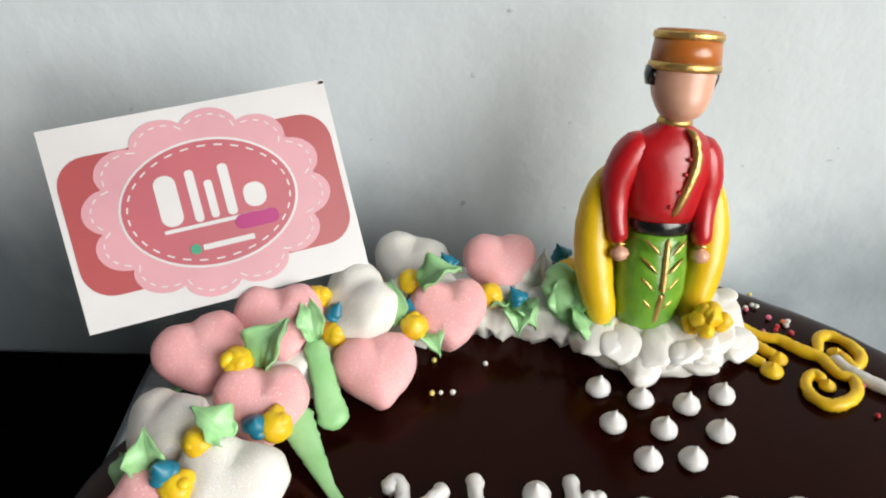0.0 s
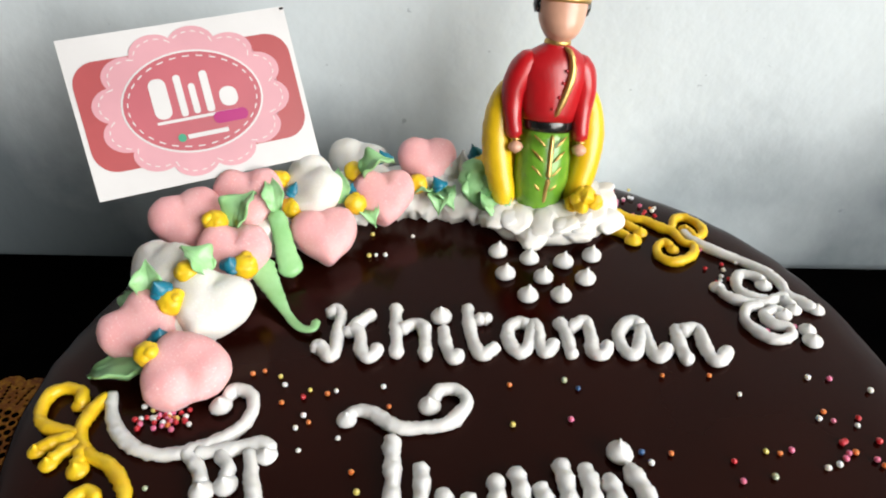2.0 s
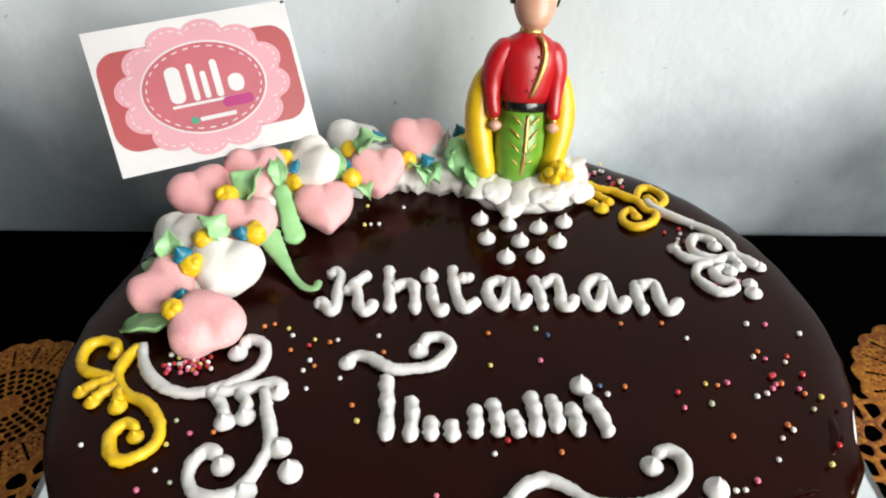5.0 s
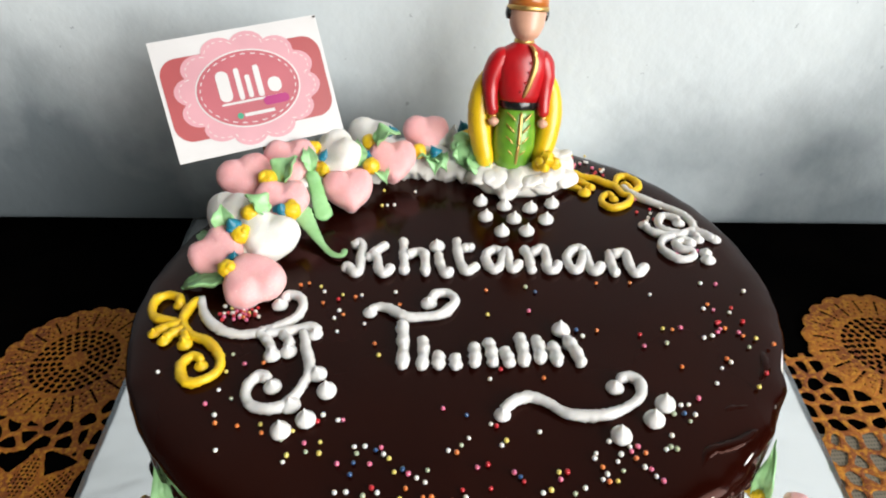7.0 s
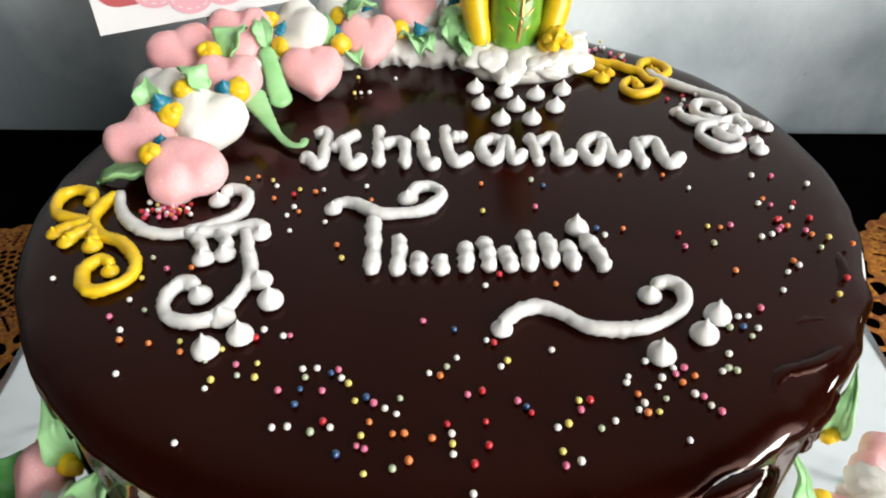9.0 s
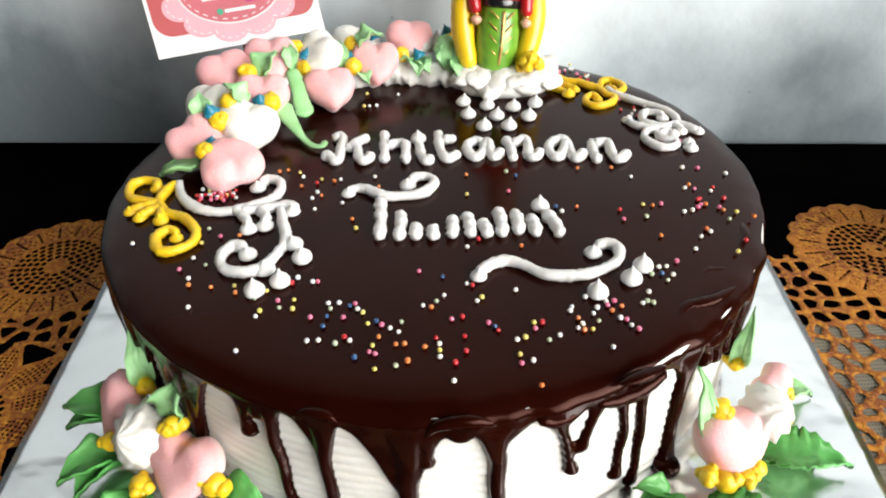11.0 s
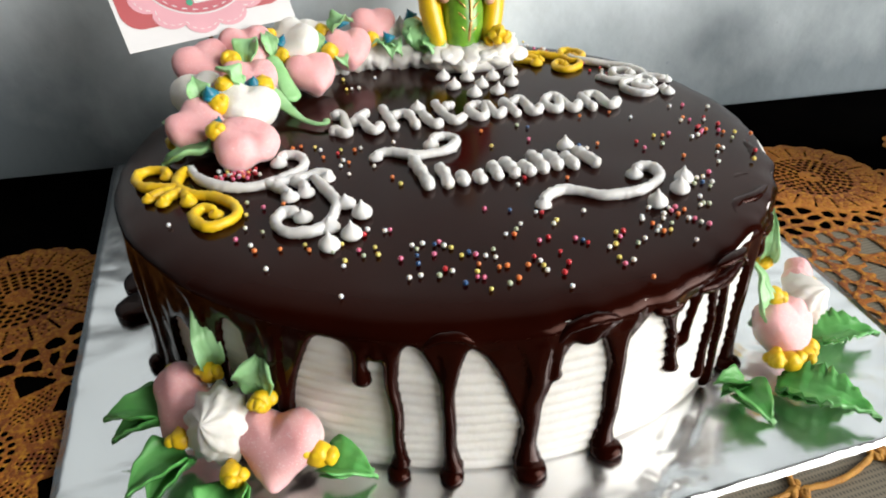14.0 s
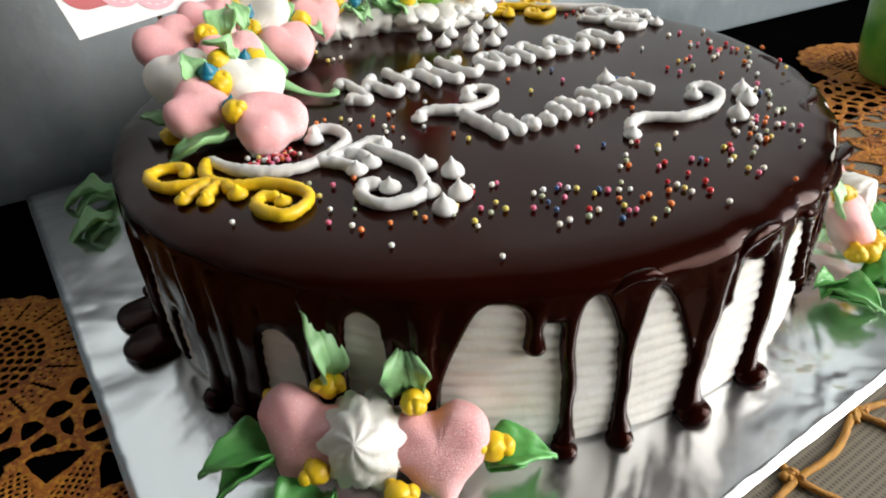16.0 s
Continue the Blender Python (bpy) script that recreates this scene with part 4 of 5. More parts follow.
def leaf(me, x, y, z, turn, up=0, roll=0, s=1.0, label="pale green buttercream leaf among the hearts", group="garland leaves"):
    ob = new("icing_leaf", me)
    ob.matrix_world = pose(x * MM, y * MM, z * MM, 0, 0, turn) @ pose(0, 0, 0, up, roll, 0) @ Matrix.Diagonal((s, s, s, 1))
    return tagged(ob, label, "leaf", group)


for a in ((LEAF_A, -57, 156, 94, -30, 34, 0, 0.8), (LEAF_A, -62, 130, 92, 60, 40, 0, 0.65), (LEAF_F, -79, 98, 78, 83, -15, 0, 0.94), (LEAF_A, -81, 122, 89, 12, 58, 0, 0.62),
          (LEAF_B, -43, 170, 93, 14, 55, 0, 0.62), (LEAF_A, -9, 185, 82, -150, -6, 0, 0.6), (LEAF_A, -8, 190, 97, -66, 12, 0, 0.72), (LEAF_B, -17, 182, 88, 8, 55, 0, 0.6),
          (LEAF_A, 24, 196, 84, -140, -20, 0, 0.6), (LEAF_A, 24, 196, 84, 100, -5, 0, 0.6), (LEAF_A, 26, 195, 84, 175, -20, 0, 0.6), (LEAF_F, -93, 130, 74, 33, 6, 0, 0.6), (LEAF_A, 44, 198, 92, 172, -58, 0, 0.8)):
    leaf(*a)
# the long leaf that runs down between two hearts
thing("icing_leaf", tube(bmesh.new(), [(-44 * MM, 172 * MM, 0.0925), (-41 * MM, 164 * MM, 0.0875), (-38.5 * MM, 156 * MM, 0.080), (-36 * MM, 149 * MM, 0.0742)], lambda u: 0.0036 + 0.0006 * u + 0.0020 * u ** 4, 14, 0.0012, flat=0.38, rough=0.12), GREEN,
      "long pale green buttercream leaf between two hearts", "leaf", "garland leaves")
thing("icing_leaf", tube(bmesh.new(), [(-50 * MM, 152 * MM, 0.082), (-43 * MM, 140 * MM, 0.077), (-36 * MM, 128 * MM, 0.0735), (-30 * MM, 120 * MM, 0.0728), (-25 * MM, 119 * MM, 0.0728), (-24 * MM, 124 * MM, 0.073)], lambda u: 0.0064 - 0.0046 * min(1, u * 1.7), 14, 0.0012, flat=0.45, rough=0.14), GREEN,
      "pale green buttercream leaf drawn out to a curled tail", "leaf", "garland leaves")


thing("icing_leaf", tube(bmesh.new(), [(x * MM, y * MM, z * MM) for x, y, z in ((42, 203, 96), (42, 197, 90), (44, 190, 84), (49, 184, 80), (56, 181, 80))], lambda u: 0.0048 + 0.0022 * math.sin(u * 5), 14, 0.0012, flat=0.55, rough=0.35), GREEN,
      "pale green buttercream ribbon against the figurine's side", "leaf", "garland leaves")


def bud(x, y, z, r, seed, mat=YELLOW, label="yellow icing bud among the hearts", name="icing_bud", group="garland buds", spread=0.5):
    rs = random.Random(seed)
    spots = [(0, 0, 0, r * MM)]
    for k in range(4):
        a = rs.uniform(0, 6.28)
        spots.append((math.cos(a) * r * spread * MM, math.sin(a) * r * spread * MM, rs.uniform(-0.2, 0.5) * r * MM, r * rs.uniform(0.45, 0.65) * MM))
    ob = thing(name, blob_cluster(bmesh.new(), spots, 0.16, seed), mat, label, "icing bud", group)
    ob.location = (x * MM, y * MM, z * MM)


for k, (x, y, z, r) in enumerate(((-64, 157, 97, 5.0), (-69, 129, 94, 4.6), (-73, 118, 89, 4.8), (-51, 139, 88, 4.8), (-76, 96, 85.5, 4.4), (-43, 185, 99, 4.4), (-37, 177, 90, 4.8), (-12, 197, 95, 4.6), (-11, 180, 88.5, 4.6), (16, 196, 88, 4.6), (45, 204, 91, 4.8), (-96, 117, 74, 3.6))):
    bud(x, y, z, r, k)


def star(x, y, z, r, seed):
    bm = bmesh.new()
    rs = random.Random(seed)
    for k in range(3):
        a = k * 2.09 + rs.uniform(-0.4, 0.4)
        kiss(bm, 0.36 * r * MM * math.cos(a), 0.36 * r * MM * math.sin(a), 0, 0.52 * r * MM, r * 0.6 * MM, seed + k, (0.1 * r * MM * math.cos(a), 0.1 * r * MM * math.sin(a)), 10)
    kiss(bm, 0, 0, 0, 0.66 * r * MM, r * 1.25 * MM, seed + 9, (rs.uniform(-1, 1) * MM, rs.uniform(-1, 1) * MM), 12)
    ob = thing("icing_star", bm, BLUE, "small blue icing star among the hearts", "icing star", "blue stars")
    ob.matrix_world = pose(x * MM, y * MM, z * MM, 20, rs.uniform(-15, 15), seed * 40)


for k, (x, y, z) in enumerate(((-76, 120, 93), (-56, 138, 89), (-75, 105, 83), (-37, 180, 95), (-14, 186, 89), (2, 207, 94), (26, 194, 86.5), (44, 209, 94))):
    star(x, y, z, 5.0, k)

# ---- the figurine ----
def figurine():
    """One plain painted figure: cap, head, jacket, arms, wrapped skirt, cape."""
    bm = bmesh.new()

    def loft(sections, mat, n=20):
        rings = []
        for z, cx, cy, rx, ry in sections:
            rings.append([((cx + rx * math.cos(2 * math.pi * k / n)) * MM, (cy + ry * math.sin(2 * math.pi * k / n)) * MM, z * MM) for k in range(n)])
        bridge(bm, rings, mat=mat)

    loft([(-4, 0, 0, 7, 7), (0, 0, 0, 9, 8.5), (5, 0, -0.6, 11, 9.6), (14, 0, -1, 12.6, 10.5), (24, 0, -0.5, 12.4, 10), (32, 0, 0, 11, 9), (37, 0, 0, 10.2, 8.2)], 2)
    loft([(35.5, 0, 0, 10.8, 8.7), (37, 0, 0, 11.3, 9), (39.5, 0, 0, 11.2, 9), (41, 0, 0, 10.8, 8.6)], 6)
    loft([(40, 0, 0, 11.4, 8.8), (44, 0, 0, 12.2, 9.2), (52, 0, 0.2, 13.8, 9.4), (59, 0, 0.4, 16.0, 9.2), (63.5, 0, 0.6, 15.8, 8.6), (66.8, 0, 0.8, 13.6, 7.6), (69.6, 0, 0.9, 10.0, 6.2), (72, 0, 1, 5.6, 5.0), (73, 0, 1, 5, 4.8)], 0)
    loft([(71.5, 0, 1, 5.6, 5.4), (72.5, 0, 1, 5.9, 5.6), (74, 0, 1, 5.4, 5.2)], 5)
    loft([(72, 0, 1, 4.6, 4.6), (73.8, 0, 0.4, 4.9, 5.4), (75.2, 0, -0.6, 6.4, 7.6), (77.6, 0, -0.5, 8.0, 8.8), (81, 0, 0.1, 9.5, 9.3), (85, 0, 0.6, 10.2, 9.5), (88, 0, 0.8, 10.4, 9.8), (91, 0, 1, 10.2, 9.8)], 3, 24)
    for s in (-1, 1):
        loft([(84, s * 9.6, 2, 2.0, 3.2), (87, s * 10.4, 2, 2.0, 3.6), (90, s * 10.3, 2, 1.8, 3.4)], 6, 10)
    loft([(89, 0, 1, 11.2, 10.6), (89.6, 0, 1, 11.7, 11), (91, 0, 1, 11.7, 11), (91.6, 0, 1, 11.2, 10.6)], 5, 28)
    loft([(91.2, 0, 1, 11.2, 10.6), (95, 0, 1.2, 11.0, 10.4), (99, 0, 1.5, 10.6, 10)], 4, 28)
    loft([(98.6, 0, 1.5, 10.9, 10.2), (99.2, 0, 1.5, 11.3, 10.6), (100.4, 0, 1.5, 11.3, 10.6), (101, 0, 1.5, 10.8, 10.1)], 5, 28)
    loft([(100.6, 0, 1.5, 10.7, 10), (101.6, 0, 1.5, 10, 9.4), (102, 0, 1.5, 6, 5.6)], 4, 28)
    for s in (-1, 1):
        out = 2.6 if s < 0 else 0.0
        arm = [(s * 7.0, 1.0, 66.5), (s * (11.6 + out * 0.3), 0.9, 62), (s * (14.2 + out * 0.8), 0.3, 54), (s * (14.4 + out), -0.8, 46), (s * (14.4 + out * 0.6), -3.4, 37), (s * 14.6, -4.6, 31)]
        tube(bm, [Vector(p) * MM for p in arm], lambda u: (0.0062 - 0.0022 * u + 0.0006 * math.sin(u * 6)), 16, 0.002, rough=0.05, mat=0)
        tube(bm, [Vector(p) * MM for p in ((s * 14.7, -4.8, 32.2), (s * 14.7, -5.1, 30.6))], 0.0046, 14, 0.001, rough=0.02, mat=5)
        tube(bm, [Vector(p) * MM for p in ((s * 14.7, -5.2, 31), (s * 14.4, -5.8, 28), (s * 14.0, -5.8, 25.5))], 0.0036, 12, 0.002, rough=0.05, mat=3)
    # cape behind the figure, falling to both sides
    for s in (-1, 1):
        tube(bm, [Vector(p) * MM for p in ((s * 13, 7, 55), (s * 18.5, 6, 49), (s * 21.2, 4, 38), (s * 20.5, 1, 22), (s * 16.5, -2, 6), (s * 14, -3, 0))], lambda u: 0.0045 + 0.0022 * math.sin(u * 3.0), 14, 0.002, rough=0.08, mat=1)
    loft([(-3, 0, 8, 19, 6), (12, 0, 8.5, 21, 6), (34, 0, 8.5, 22, 5.5), (48, 0, 8, 19, 5), (56, 0, 7, 13, 4), (62, 0, 6, 8, 3)], 1)
    # gold trim: jacket front, and the veins of the skirt
    tube(bm, [Vector(p) * MM for p in ((1.5, -5.2, 71.5), (4.6, -7.4, 68), (5.4, -8.6, 60), (3.6, -9.2, 52), (0.5, -9.2, 42.5))], lambda u: 0.0009 + 0.0009 * math.sin(u * 3), 8, 0.0015, rough=0.4, mat=5)
    tube(bm, [Vector(p) * MM for p in ((0.8, -8.4, 35), (0.6, -10.6, 26), (0.6, -11.3, 14), (0.3, -9.6, 4))], 0.0010, 6, 0.0015, rough=0.5, mat=5)
    for s in (-1, 1):
        for k in range(4):
            z = 10 + 6.5 * k
            tube(bm, [Vector(p) * MM for p in ((s * 2.0, -10.9, z), (s * 4.5, -10.0, z + 2.5), (s * 7.5, -8.3, z + 5))], 0.0006, 5, 0.002, rough=0.5, mat=5)
    for k in range(4):
        p = ((3.0, -8.9, 62), (2.2, -9.3, 57), (1.0, -9.5, 51), (-1.2, -9.4, 46))[k]
        bmesh.ops.create_icosphere(bm, subdivisions=2, radius=0.0008, matrix=Matrix.Translation(Vector(p) * MM))
    ob = thing("figurine", bm, [F_RED, F_YEL, F_GRN, F_SKIN, F_HAT, F_GOLD, F_BLACK], "glossy painted figurine in red jacket and green skirt standing in cream", "figurine")
    ob.matrix_world = pose(0.0690, 0.1880, 0.0790, -14, 7.5, 3) @ Matrix.Diagonal((0.98, 0.98, 0.98, 1))


figurine()


def cream_mound():
    bm = bmesh.new()
    rings, n = [], 60
    for j, (r, z) in enumerate(((31, 0), (33, 3), (32, 7), (29, 10), (25, 12), (19, 13.5), (12, 13.5), (4, 12))):
        ring = []
        for k in range(n):
            a = 2 * math.pi * k / n
            p = Vector((r * math.cos(a), r * 0.86 * math.sin(a), z))
            f = 1 + 0.10 * noise.noise((math.cos(a) * 3 + j * 0.25, math.sin(a) * 3, z * 0.2)) + 0.05 * noise.noise((math.cos(a) * 9, math.sin(a) * 9, z * 0.5))
            p = Vector((p.x * f, p.y * f, z + (2.2 * noise.noise((math.cos(a) * 4, math.sin(a) * 4, r * 0.14)) if j > 1 else 0)))
            ring.append(p * MM)
        rings.append(ring)
    bridge(bm, rings)
    ob = thing("cream_mound", bm, CREAM, "ragged mound of white cream round the figurine's feet", "cream")
    ob.location = (0.0755, 0.196, TOP - 0.0005)


cream_mound()
petal = leaf_mesh("cream_petal", CREAM, 0.021, 0.018, curl=0.5, ruffle=0.2, waves=1.5, seed=9, fold=0.3, thick=0.003)
for x, y, z, turn, up, s in ((35, 205, 76, -20, 74, 1.0), (31, 203, 76, 30, 60, 0.8)):
    ob = tagged(new("cream_petal", petal), "upright flap of white cream beside the marshmallow hearts", "cream", "cream flaps")
    ob.matrix_world = pose(x * MM, y * MM, z * MM, 0, 0, turn) @ pose(0, 0, 0, up, 0, 0) @ Matrix.Diagonal((s, s, s, 1))
for k, (x, y, z, r) in enumerate(((52, 183, 79, 8), (60, 178, 79, 7), (69, 175, 78, 7.5), (79, 174, 77.5, 7), (90, 179, 78.5, 7.5), (96, 186, 78, 7), (99, 197, 77.5, 6.5), (46, 192, 78, 8), (36, 198, 77, 8), (84, 170, 75, 6), (65, 170, 75, 6), (100, 178, 76, 6))):
    rs_ = random.Random(k)
    ob = thing("cream_dab", blob_cluster(bmesh.new(), [(0, 0, 0, r * MM), (rs_.uniform(-4, 4) * MM, rs_.uniform(-3, 3) * MM, 3 * MM, r * 0.6 * MM)], 0.3, k * 3.3, 190), CREAM, "soft torn dab of white cream at the figurine's feet", "cream", "cream dabs")
    ob.matrix_world = pose(x * MM, y * MM, z * MM, rs_.uniform(-20, 20), rs_.uniform(-20, 20), rs_.uniform(0, 90)) @ Matrix.Diagonal((1.3, 1.1, 0.55, 1))
ruffle = [(4.5 * math.cos(k * 2.4) * (k / 9) ** 0.5 * MM * 1.3, 4.5 * math.sin(k * 2.4) * (k / 9) ** 0.5 * MM, (4.5 - 0.7 * k) * MM, 3.0 * MM) for k in range(10)]
flower = thing("icing_flower", blob_cluster(bmesh.new(), ruffle, 0.35, 4, 260), YELLOW, "ruffled yellow icing flower at the figurine's feet", "icing flower")
flower.location = (0.0885, 0.1775, 0.0865)
leaf(LEAF_A, 46, 190, 86, 205, -42, 0, 0.8, "pale green buttercream leaf against the figurine", "feet leaves")

# ---- the card on a stick ----
def card_sign():
    sign = holder("card_sign", "white card with pink scalloped emblem on a thin wooden stick", "card")
    w, h = 0.090, 0.0645
    ux, uy = Vector((0.945, 0.318, 0.025)).normalized(), Vector((-0.185, 0.49, 0.85))
    uy = (uy - ux * uy.dot(ux)).normalized()
    un = ux.cross(uy)
    at = Vector((-0.0745, 0.1965, 0.1312))
    m = Matrix((ux, uy, un)).transposed().to_4x4()
    sign.matrix_world = Matrix.Translation(at) @ m
    part("card", box(bmesh.new(), -w / 2, w / 2, -h / 2, h / 2, -0.0006, 0.0), PAPER, sign, smooth=False)

    def ell(rx, ry, n=48, x=0.0, y=0.0):
        return [(x + rx * math.cos(2 * math.pi * k / n), y + ry * math.sin(2 * math.pi * k / n)) for k in range(n)]

    def rounded(rx, ry, r, n=8, x=0.0, y=0.0):
        out = []
        for cx, cy, a0 in ((rx - r, ry - r, 0), (-rx + r, ry - r, 90), (-rx + r, -ry + r, 180), (rx - r, -ry + r, 270)):
            out += [(x + cx + r * math.cos(radians(a0 + 90 * k / n)), y + cy + r * math.sin(radians(a0 + 90 * k / n))) for k in range(n + 1)]
        return out

    def dashes(curve, width, duty=0.55):
        bm, n = bmesh.new(), len(curve)
        for k in range(0, n, 4):
            a, b = Vector(curve[k]), Vector(curve[(k + 2) % n])
            d = (b - a)
            q = Vector((-d.y, d.x)).normalized() * width / 2
            vs = [bm.verts.new((*p, 0.0)) for p in (a + q, a - q, b - q, b + q)]
            bm.faces.new(vs[::-1])
        return bm

    def printed(name, bm, mat, z):
        bmesh.ops.recalc_face_normals(bm, faces=bm.faces)
        o = part(name, bm, mat, sign, smooth=False)
        o.location.z = z

    printed("panel", flat_poly(bmesh.new(), rounded(0.0430, 0.0222, 0.0095), 0), RED_PRINT, 0.0002)
    petals = []
    N = 240
    for k in range(N):
        a = 2 * math.pi * k / N
        f = 0.86 + 0.14 * abs(math.sin((a - 0.1) * 6)) ** 0.6
        petals.append((0.0388 * f * math.cos(a), 0.0304 * f * math.sin(a)))
    printed("emblem", flat_poly(bmesh.new(), petals, 0), PINK_PRINT, 0.0004)
    printed("stitching", dashes([(x * 0.93, y * 0.93) for x, y in petals], 0.0004), PAPER, 0.0006)
    printed("oval_rim", flat_poly(bmesh.new(), ell(0.0280, 0.0208), 0), PAPER, 0.0006)
    printed("oval", flat_poly(bmesh.new(), ell(0.0272, 0.0200), 0), ROSE_PRINT, 0.0008)
    printed("stitching", dashes(ell(0.0254, 0.0183, 120), 0.0005), PAPER, 0.0010)
    for k, (x, y, rx, ry) in enumerate(((-0.0125, 0.003, 0.0034, 0.0082), (-0.0045, 0.003, 0.0014, 0.0085), (0.0005, 0.001, 0.0013, 0.0062), (0.0060, 0.003, 0.0016, 0.0085), (0.0140, -0.0005, 0.0036, 0.0040))):
        printed("logo_bar", flat_poly(bmesh.new(), rounded(rx, ry, min(rx, ry) * 0.9, 6, x, y), 0), PAPER, 0.0010)
    printed("logo_bar", flat_poly(bmesh.new(), rounded(0.0165, 0.0006, 0.0005, 4, 0.0005, -0.0066), 0), PAPER, 0.0010)
    printed("logo_bar", flat_poly(bmesh.new(), rounded(0.0070, 0.0024, 0.0022, 6, 0.0130, -0.0085), 0), MAG_PRINT, 0.0012)
    printed("text_bar", flat_poly(bmesh.new(), rounded(0.0082, 0.0009, 0.0003, 4, 0.0025, -0.0138), 0), PAPER, 0.0010)
    printed("badge", flat_poly(bmesh.new(), ell(0.0017, 0.0017, 20, -0.0080, -0.0138), 0), GREEN_PRINT, 0.0012)
    printed("pin", flat_poly(bmesh.new(), ell(0.0009, 0.0005, 12, 0.0440, 0.0312), 0), F_BLACK, 0.0006)
    inv = sign.matrix_world.inverted()
    stick = [inv @ Vector(p) for p in ((-0.073, 0.195, 0.072), (-0.0725, 0.197, 0.10), (-0.0745, 0.200, 0.135))]
    part("stick", tube(bmesh.new(), stick, 0.0012, 8, 0.004, rough=0.05), WOOD, sign)


card_sign()

# ---- flowers at the cake's foot ----
def rosette(x, y, z, r, h, turn, tilt):
    bm = lathe(bmesh.new(), [(r * q * MM, h * t * MM) for q, t in ((0.6, 0), (1.0, 0.1), (1.02, 0.3), (0.9, 0.5), (0.7, 0.68), (0.45, 0.82), (0.2, 0.94), (0.04, 1.0))], 72, star=8, depth=0.15, twist=1.3, wob=0.0005)
    ob = thing("cream_rosette", bm, CREAM, "white piped cream rosette at the cake's foot", "rosette", "foot rosettes")
    ob.matrix_world = pose(x * MM, y * MM, z * MM, 0, 0, turn) @ pose(0, 0, 0, tilt, 0, 0)


def foot_heart(x, y, z, turn, tilt, roll, s):
    ob = new("marshmallow_heart", HEART_F)
    ob.matrix_world = pose(x * MM, y * MM, z * MM, 0, 0, turn) @ pose(0, 0, 0, tilt, roll, 0) @ Matrix.Diagonal((s, s, s, 1))
    tagged(ob, "pink sugar-coated marshmallow heart leaning on the cake's side", "marshmallow", "foot hearts")


FOOT = "ruffled green buttercream leaf spread on the foil board"
foot_heart(-72, -27, 17.0, -30, 52, -8, 1.0)
foot_heart(-102, 0, 18, -58, 66, 14, 1.02)
rosette(-88, -12, 19, 13, 16, -40, 48)
for a in ((LEAF_D, -110, 6, 13, 78, 8, 0, 0.95), (LEAF_D, -104, -12, 9, 118, 4, 0, 0.95), (LEAF_D, -90, -30, 8, 160, 2, 0, 0.95), (LEAF_D, -60, -34, 12, 240, 2, 0, 0.85),
          (LEAF_E, -91, 6, 30, 14, 80, 0, 1.05), (LEAF_A, -74, -14, 31, -30, 70, 0, 0.85)):
    foot_leaf(*a)
for k, (x, y, z, r) in enumerate(((-105, -12, 16, 4), (-89, -31, 13, 4.2), (-59, -36, 18, 4.6), (-75, -19, 32, 4), (-92, 3, 31, 3.8), (-106, 12, 26, 3.6), (-63, -33, 15, 3.4))):
    bud(x, y, z, r, k + 50, label="yellow icing bud beside the marshmallow hearts", group="foot buds", spread=0.9)

foot_heart(138, -31, 17, 20, 56, 18, 1.02)
foot_heart(163, -9, 20, 44, 62, 0, 0.72)
rosette(153, -18, 18, 10.5, 16, 40, 44)
for a in ((LEAF_C, 124, -48, 8, 222, 2, 0, 1.0), (LEAF_C, 154, -28, 8, 255, 3, 0, 0.9), (LEAF_D, 106, -45, 8, 184, 4, 0, 0.8), (LEAF_B, 166, -4, 10, 285, 6, 0, 0.9),
          (LEAF_E, 126, -26, 19, 14, 84, 0, 1.0), (LEAF_E, 151, 1, 26, -30, 82, 0, 0.85), (LEAF_D, 112, -44, 8, 80, 14, 0, 0.55)):
    foot_leaf(*a)
for k, (x, y, z, r) in enumerate(((126, -42, 13, 4), (132, -44, 12, 4.4), (140, -43, 12, 4), (146, -39, 12, 3.6), (131, -27, 33, 4.4), (150, 2, 28, 4.2), (162, -22, 18, 3.8), (168, -10, 20, 3))):
    bud(x, y, z, r, k + 70, label="yellow icing bud beside the marshmallow hearts", group="foot buds", spread=0.8)
for a in ((LEAF_B, -112, 232, 6, 70, 4, 0, 1.1), (LEAF_B, -118, 205, 5, 95, 0, 0, 1.0)):
    foot_leaf(*a)

# ---- the green jar ----
def jar():
    j = holder("jar", "green patterned jar standing on the lace tablecloth", "jar", pose(0.390, 0.062, LACE_Z))
    part("body", lathe(bmesh.new(), [(0.030, 0.0), (0.036, 0.003), (0.040, 0.02), (0.041, 0.05), (0.040, 0.085), (0.034, 0.10), (0.030, 0.105)], 40), JAR, j)
    part("lid", lathe(bmesh.new(), [(0.033, 0.105), (0.034, 0.108), (0.034, 0.120), (0.030, 0.123), (0.002, 0.124)], 40), YELLOW, j)


jar()

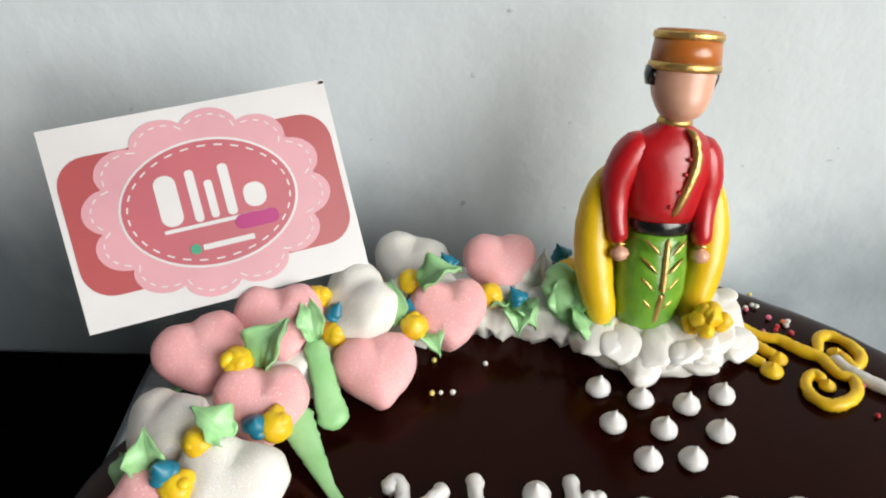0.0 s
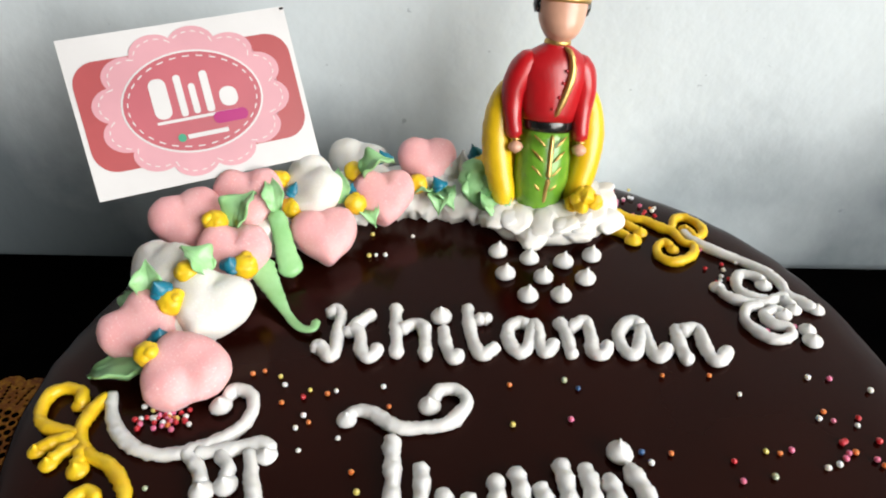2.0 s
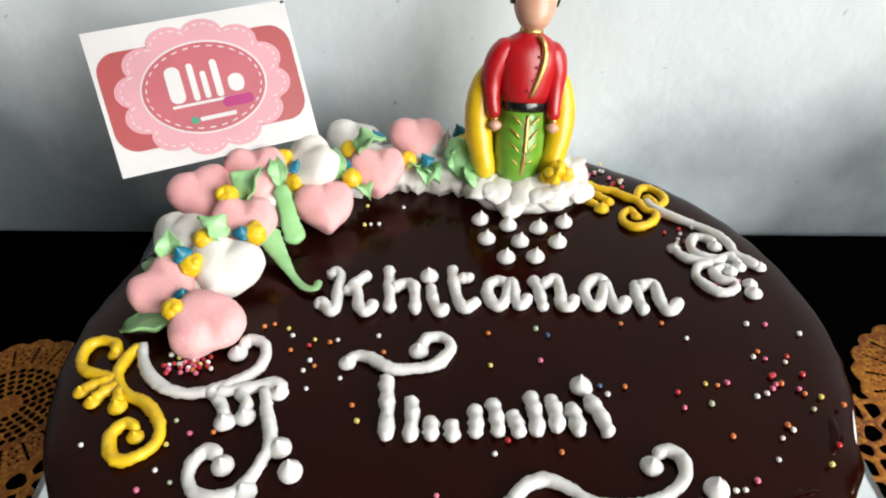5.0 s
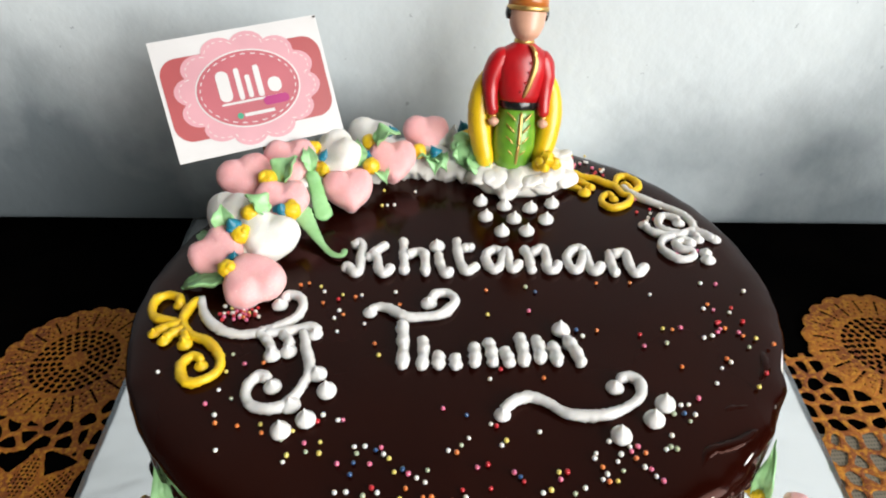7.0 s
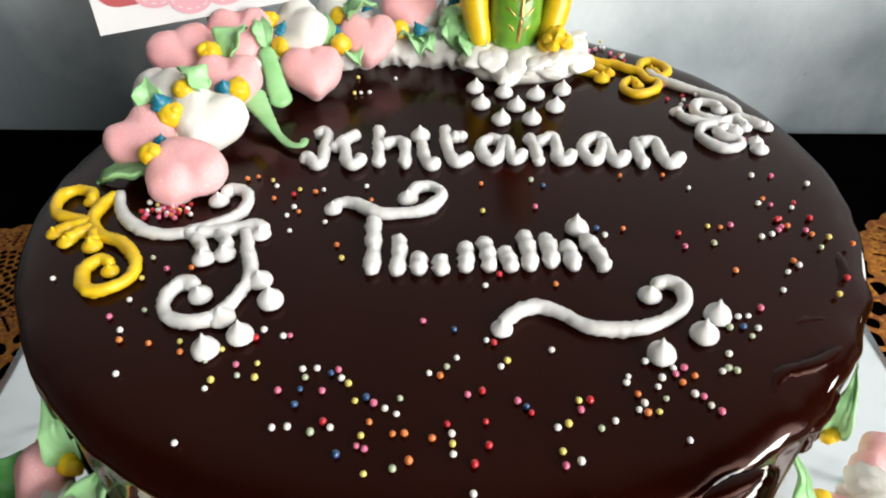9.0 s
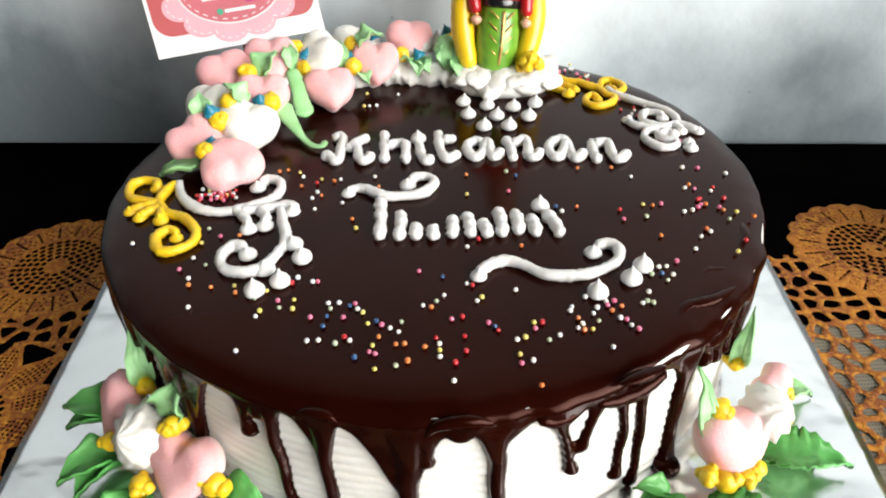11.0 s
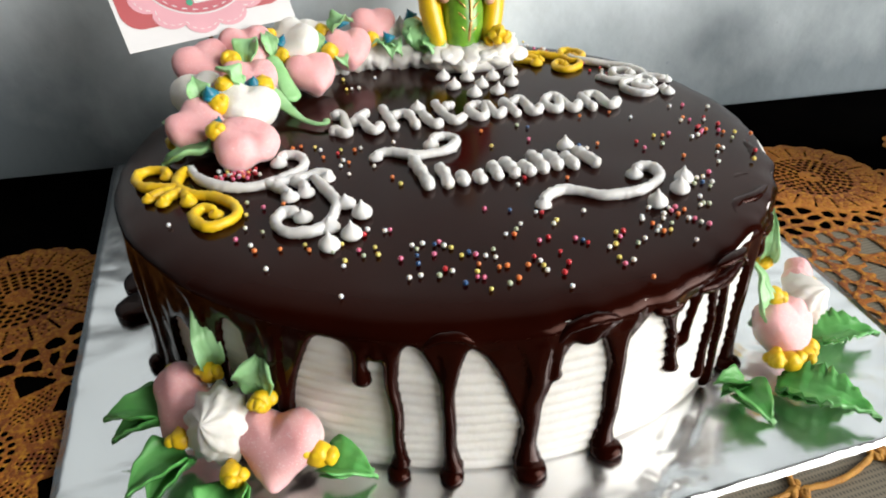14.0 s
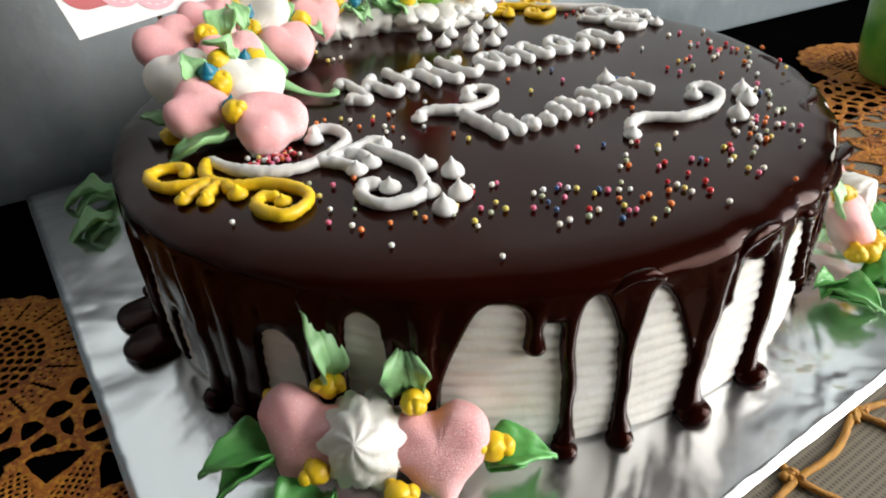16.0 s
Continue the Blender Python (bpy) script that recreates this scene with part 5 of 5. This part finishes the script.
# ---- sprinkles ----
SPRINKLES = [
    "-65 4 w; -69 21 w; -68 17 o; -74 27 p; -59 15 o; -50 15 y; -49 11 o; -41 7 g; -38 0 y; -39 -3 w; -37 11 y; -32 5 p; -31 1 g; -26 5 y; -26 0 y; -43 -20 w; -28 15 r; -26 18 w; -20 15 w; -18 15 p; -19 -5 p; -13 2 w; -12 -1 g; -9 2 w; -13 -5 b; -14 -10 b; -7 -6 p; -19 -17 w; -15 -17 w; -9 -19 g; -6 -16 r; -4 -18 w; -2 -26 b",
    "-3 1 p; -5 0 b; -2 -2 w; 0 -4 y; 2 -10 y; 5 -9 b; 7 -11 p; 10 -13 w; 14 -10 g; 13 -15 w; 6 -17 o; 4 -21 y; 3 -24 p; 5 -25 p; 12 -21 o; 15 -21 o; 16 -29 o; 12 -31 g; 5 -32 y; 22 -23 o; 22 -2 w; 25 -3 o; 27 0 g; 30 3 w; 21 18 p; 30 14 b; 32 -10 p; 36 -9 r; 26 -19 r; 27 -22 w; 27 -25 y; 27 -28 w; 36 -19 r; 36 -26 r; 32 -31 r",
    "45 -13 p; 47 -15 b; 48 -17 r; 57 4 w; 44 1 y; 42 -1 w; 41 8 r; 39 9 w; 61 -14 y; 64 -14 r; 61 -17 p; 54 -22 w; 57 -21 y; 65 -23 g; 54 -29 y; 54 -33 p; 58 -32 w; 69 -21 w; 77 -13 o; 78 -16 w; 76 -18 w; 78 -19 o; 81 -19 y; 84 -15 g; 83 -11 w; 85 -8 w; 89 -5 w; 89 -7 p; 92 -5 p; 94 -8 o; 90 -10 o; 92 -14 w; 94 -15 p; 95 -18 w; 97 -20 p; 86 -28 w; 31 -39 w; 59 -43 o",
    "76 -7 w; 75 -9 w; 82 -2 w; 102 -7 w; 104 -6 g; 106 -7 g; 106 -1 w; 122 16 p; 114 13 w; 117 13 w; 110 9 g; 114 9 b; 115 5 g; 118 8 w; 132 23 w; 121 33 o; 137 31 w; 141 36 o; 142 34 w; 148 20 y; 154 27 r; 164 43 o; 158 47 y; 152 51 p; 143 52 p; 140 50 w; 136 49 w; 147 54 o; 153 42 g; 119 47 g; 120 56 y; 124 55 o; 128 56 p; 109 53 r; 109 46 p; 145 70 o; 153 64 w; 165 78 w; 147 85 w; 121 79 w; 154 84 p",
    "45 88 o; 44 71 y; 63 72 p; 64 89 g; 68 85 b; 91 57 o; 84 54 w; 82 58 b; 46 37 r; 41 32 w; 63 31 o; 98 89 o; 114 88 o; -44 99 o; -40 100 o; -34 97 y; -32 93 w; -32 85 o; -25 87 r; -23 90 y; -17 88 o; -14 89 w; -24 79 w; -26 74 w; -22 76 o; -24 65 w; -12 69 w; -7 56 o; -5 49 y; 2 90 w; 4 81 o; -69 44 y; -98 46 w; -70 34 w; -68 54 g; -62 48 p; -54 48 o; -64 29 g; -6 166 y; -3 166 w; 1 166 w; -5 182 y; 13 179 w",
]


def sprinkles():
    bm = bmesh.new()
    bmesh.ops.create_icosphere(bm, subdivisions=2, radius=0.00098)
    base = mesh_of("sprinkle", bm, SPRINKLE["w"])
    meshes = {}
    names = {"w": "white", "r": "red", "p": "pink", "o": "orange", "y": "yellow", "b": "dark blue", "g": "pale green"}
    for k, m in SPRINKLE.items():
        meshes[k] = base.copy()
        meshes[k].materials[0] = m
    rs = random.Random(5)
    spots = [(float(a), float(b), c) for text in SPRINKLES for a, b, c in (q.split() for q in text.split(";"))]
    for cx, cy, sx, sy, n in ((-72, 82, 7, 5, 34), (-66, 78, 6, 4, 12), (112, 205, 8, 8, 16), (125, 190, 7, 7, 8), (138, 140, 8, 10, 10), (148, 110, 10, 10, 6), (150, 60, 8, 14, 8)):
        for _ in range(n):
            spots.append((rs.gauss(cx, sx * 0.6), rs.gauss(cy, sy * 0.6), rs.choice("wrrpprowyrwp")))
    for x, y, c in spots:
        if math.hypot(x * MM - CX, y * MM - CY) > CR - 0.004:
            continue
        ob = new("sugar_sprinkle", meshes[c])
        ob.location = (x * MM, y * MM, TOP + 0.0008)
        s = rs.uniform(0.85, 1.1)
        ob.scale = (s, s * rs.uniform(0.9, 1.15), s * 0.95)
        tagged(ob, "tiny round " + names[c] + " sugar sprinkle on the chocolate glaze", "sprinkle", "sugar sprinkles")


sprinkles()
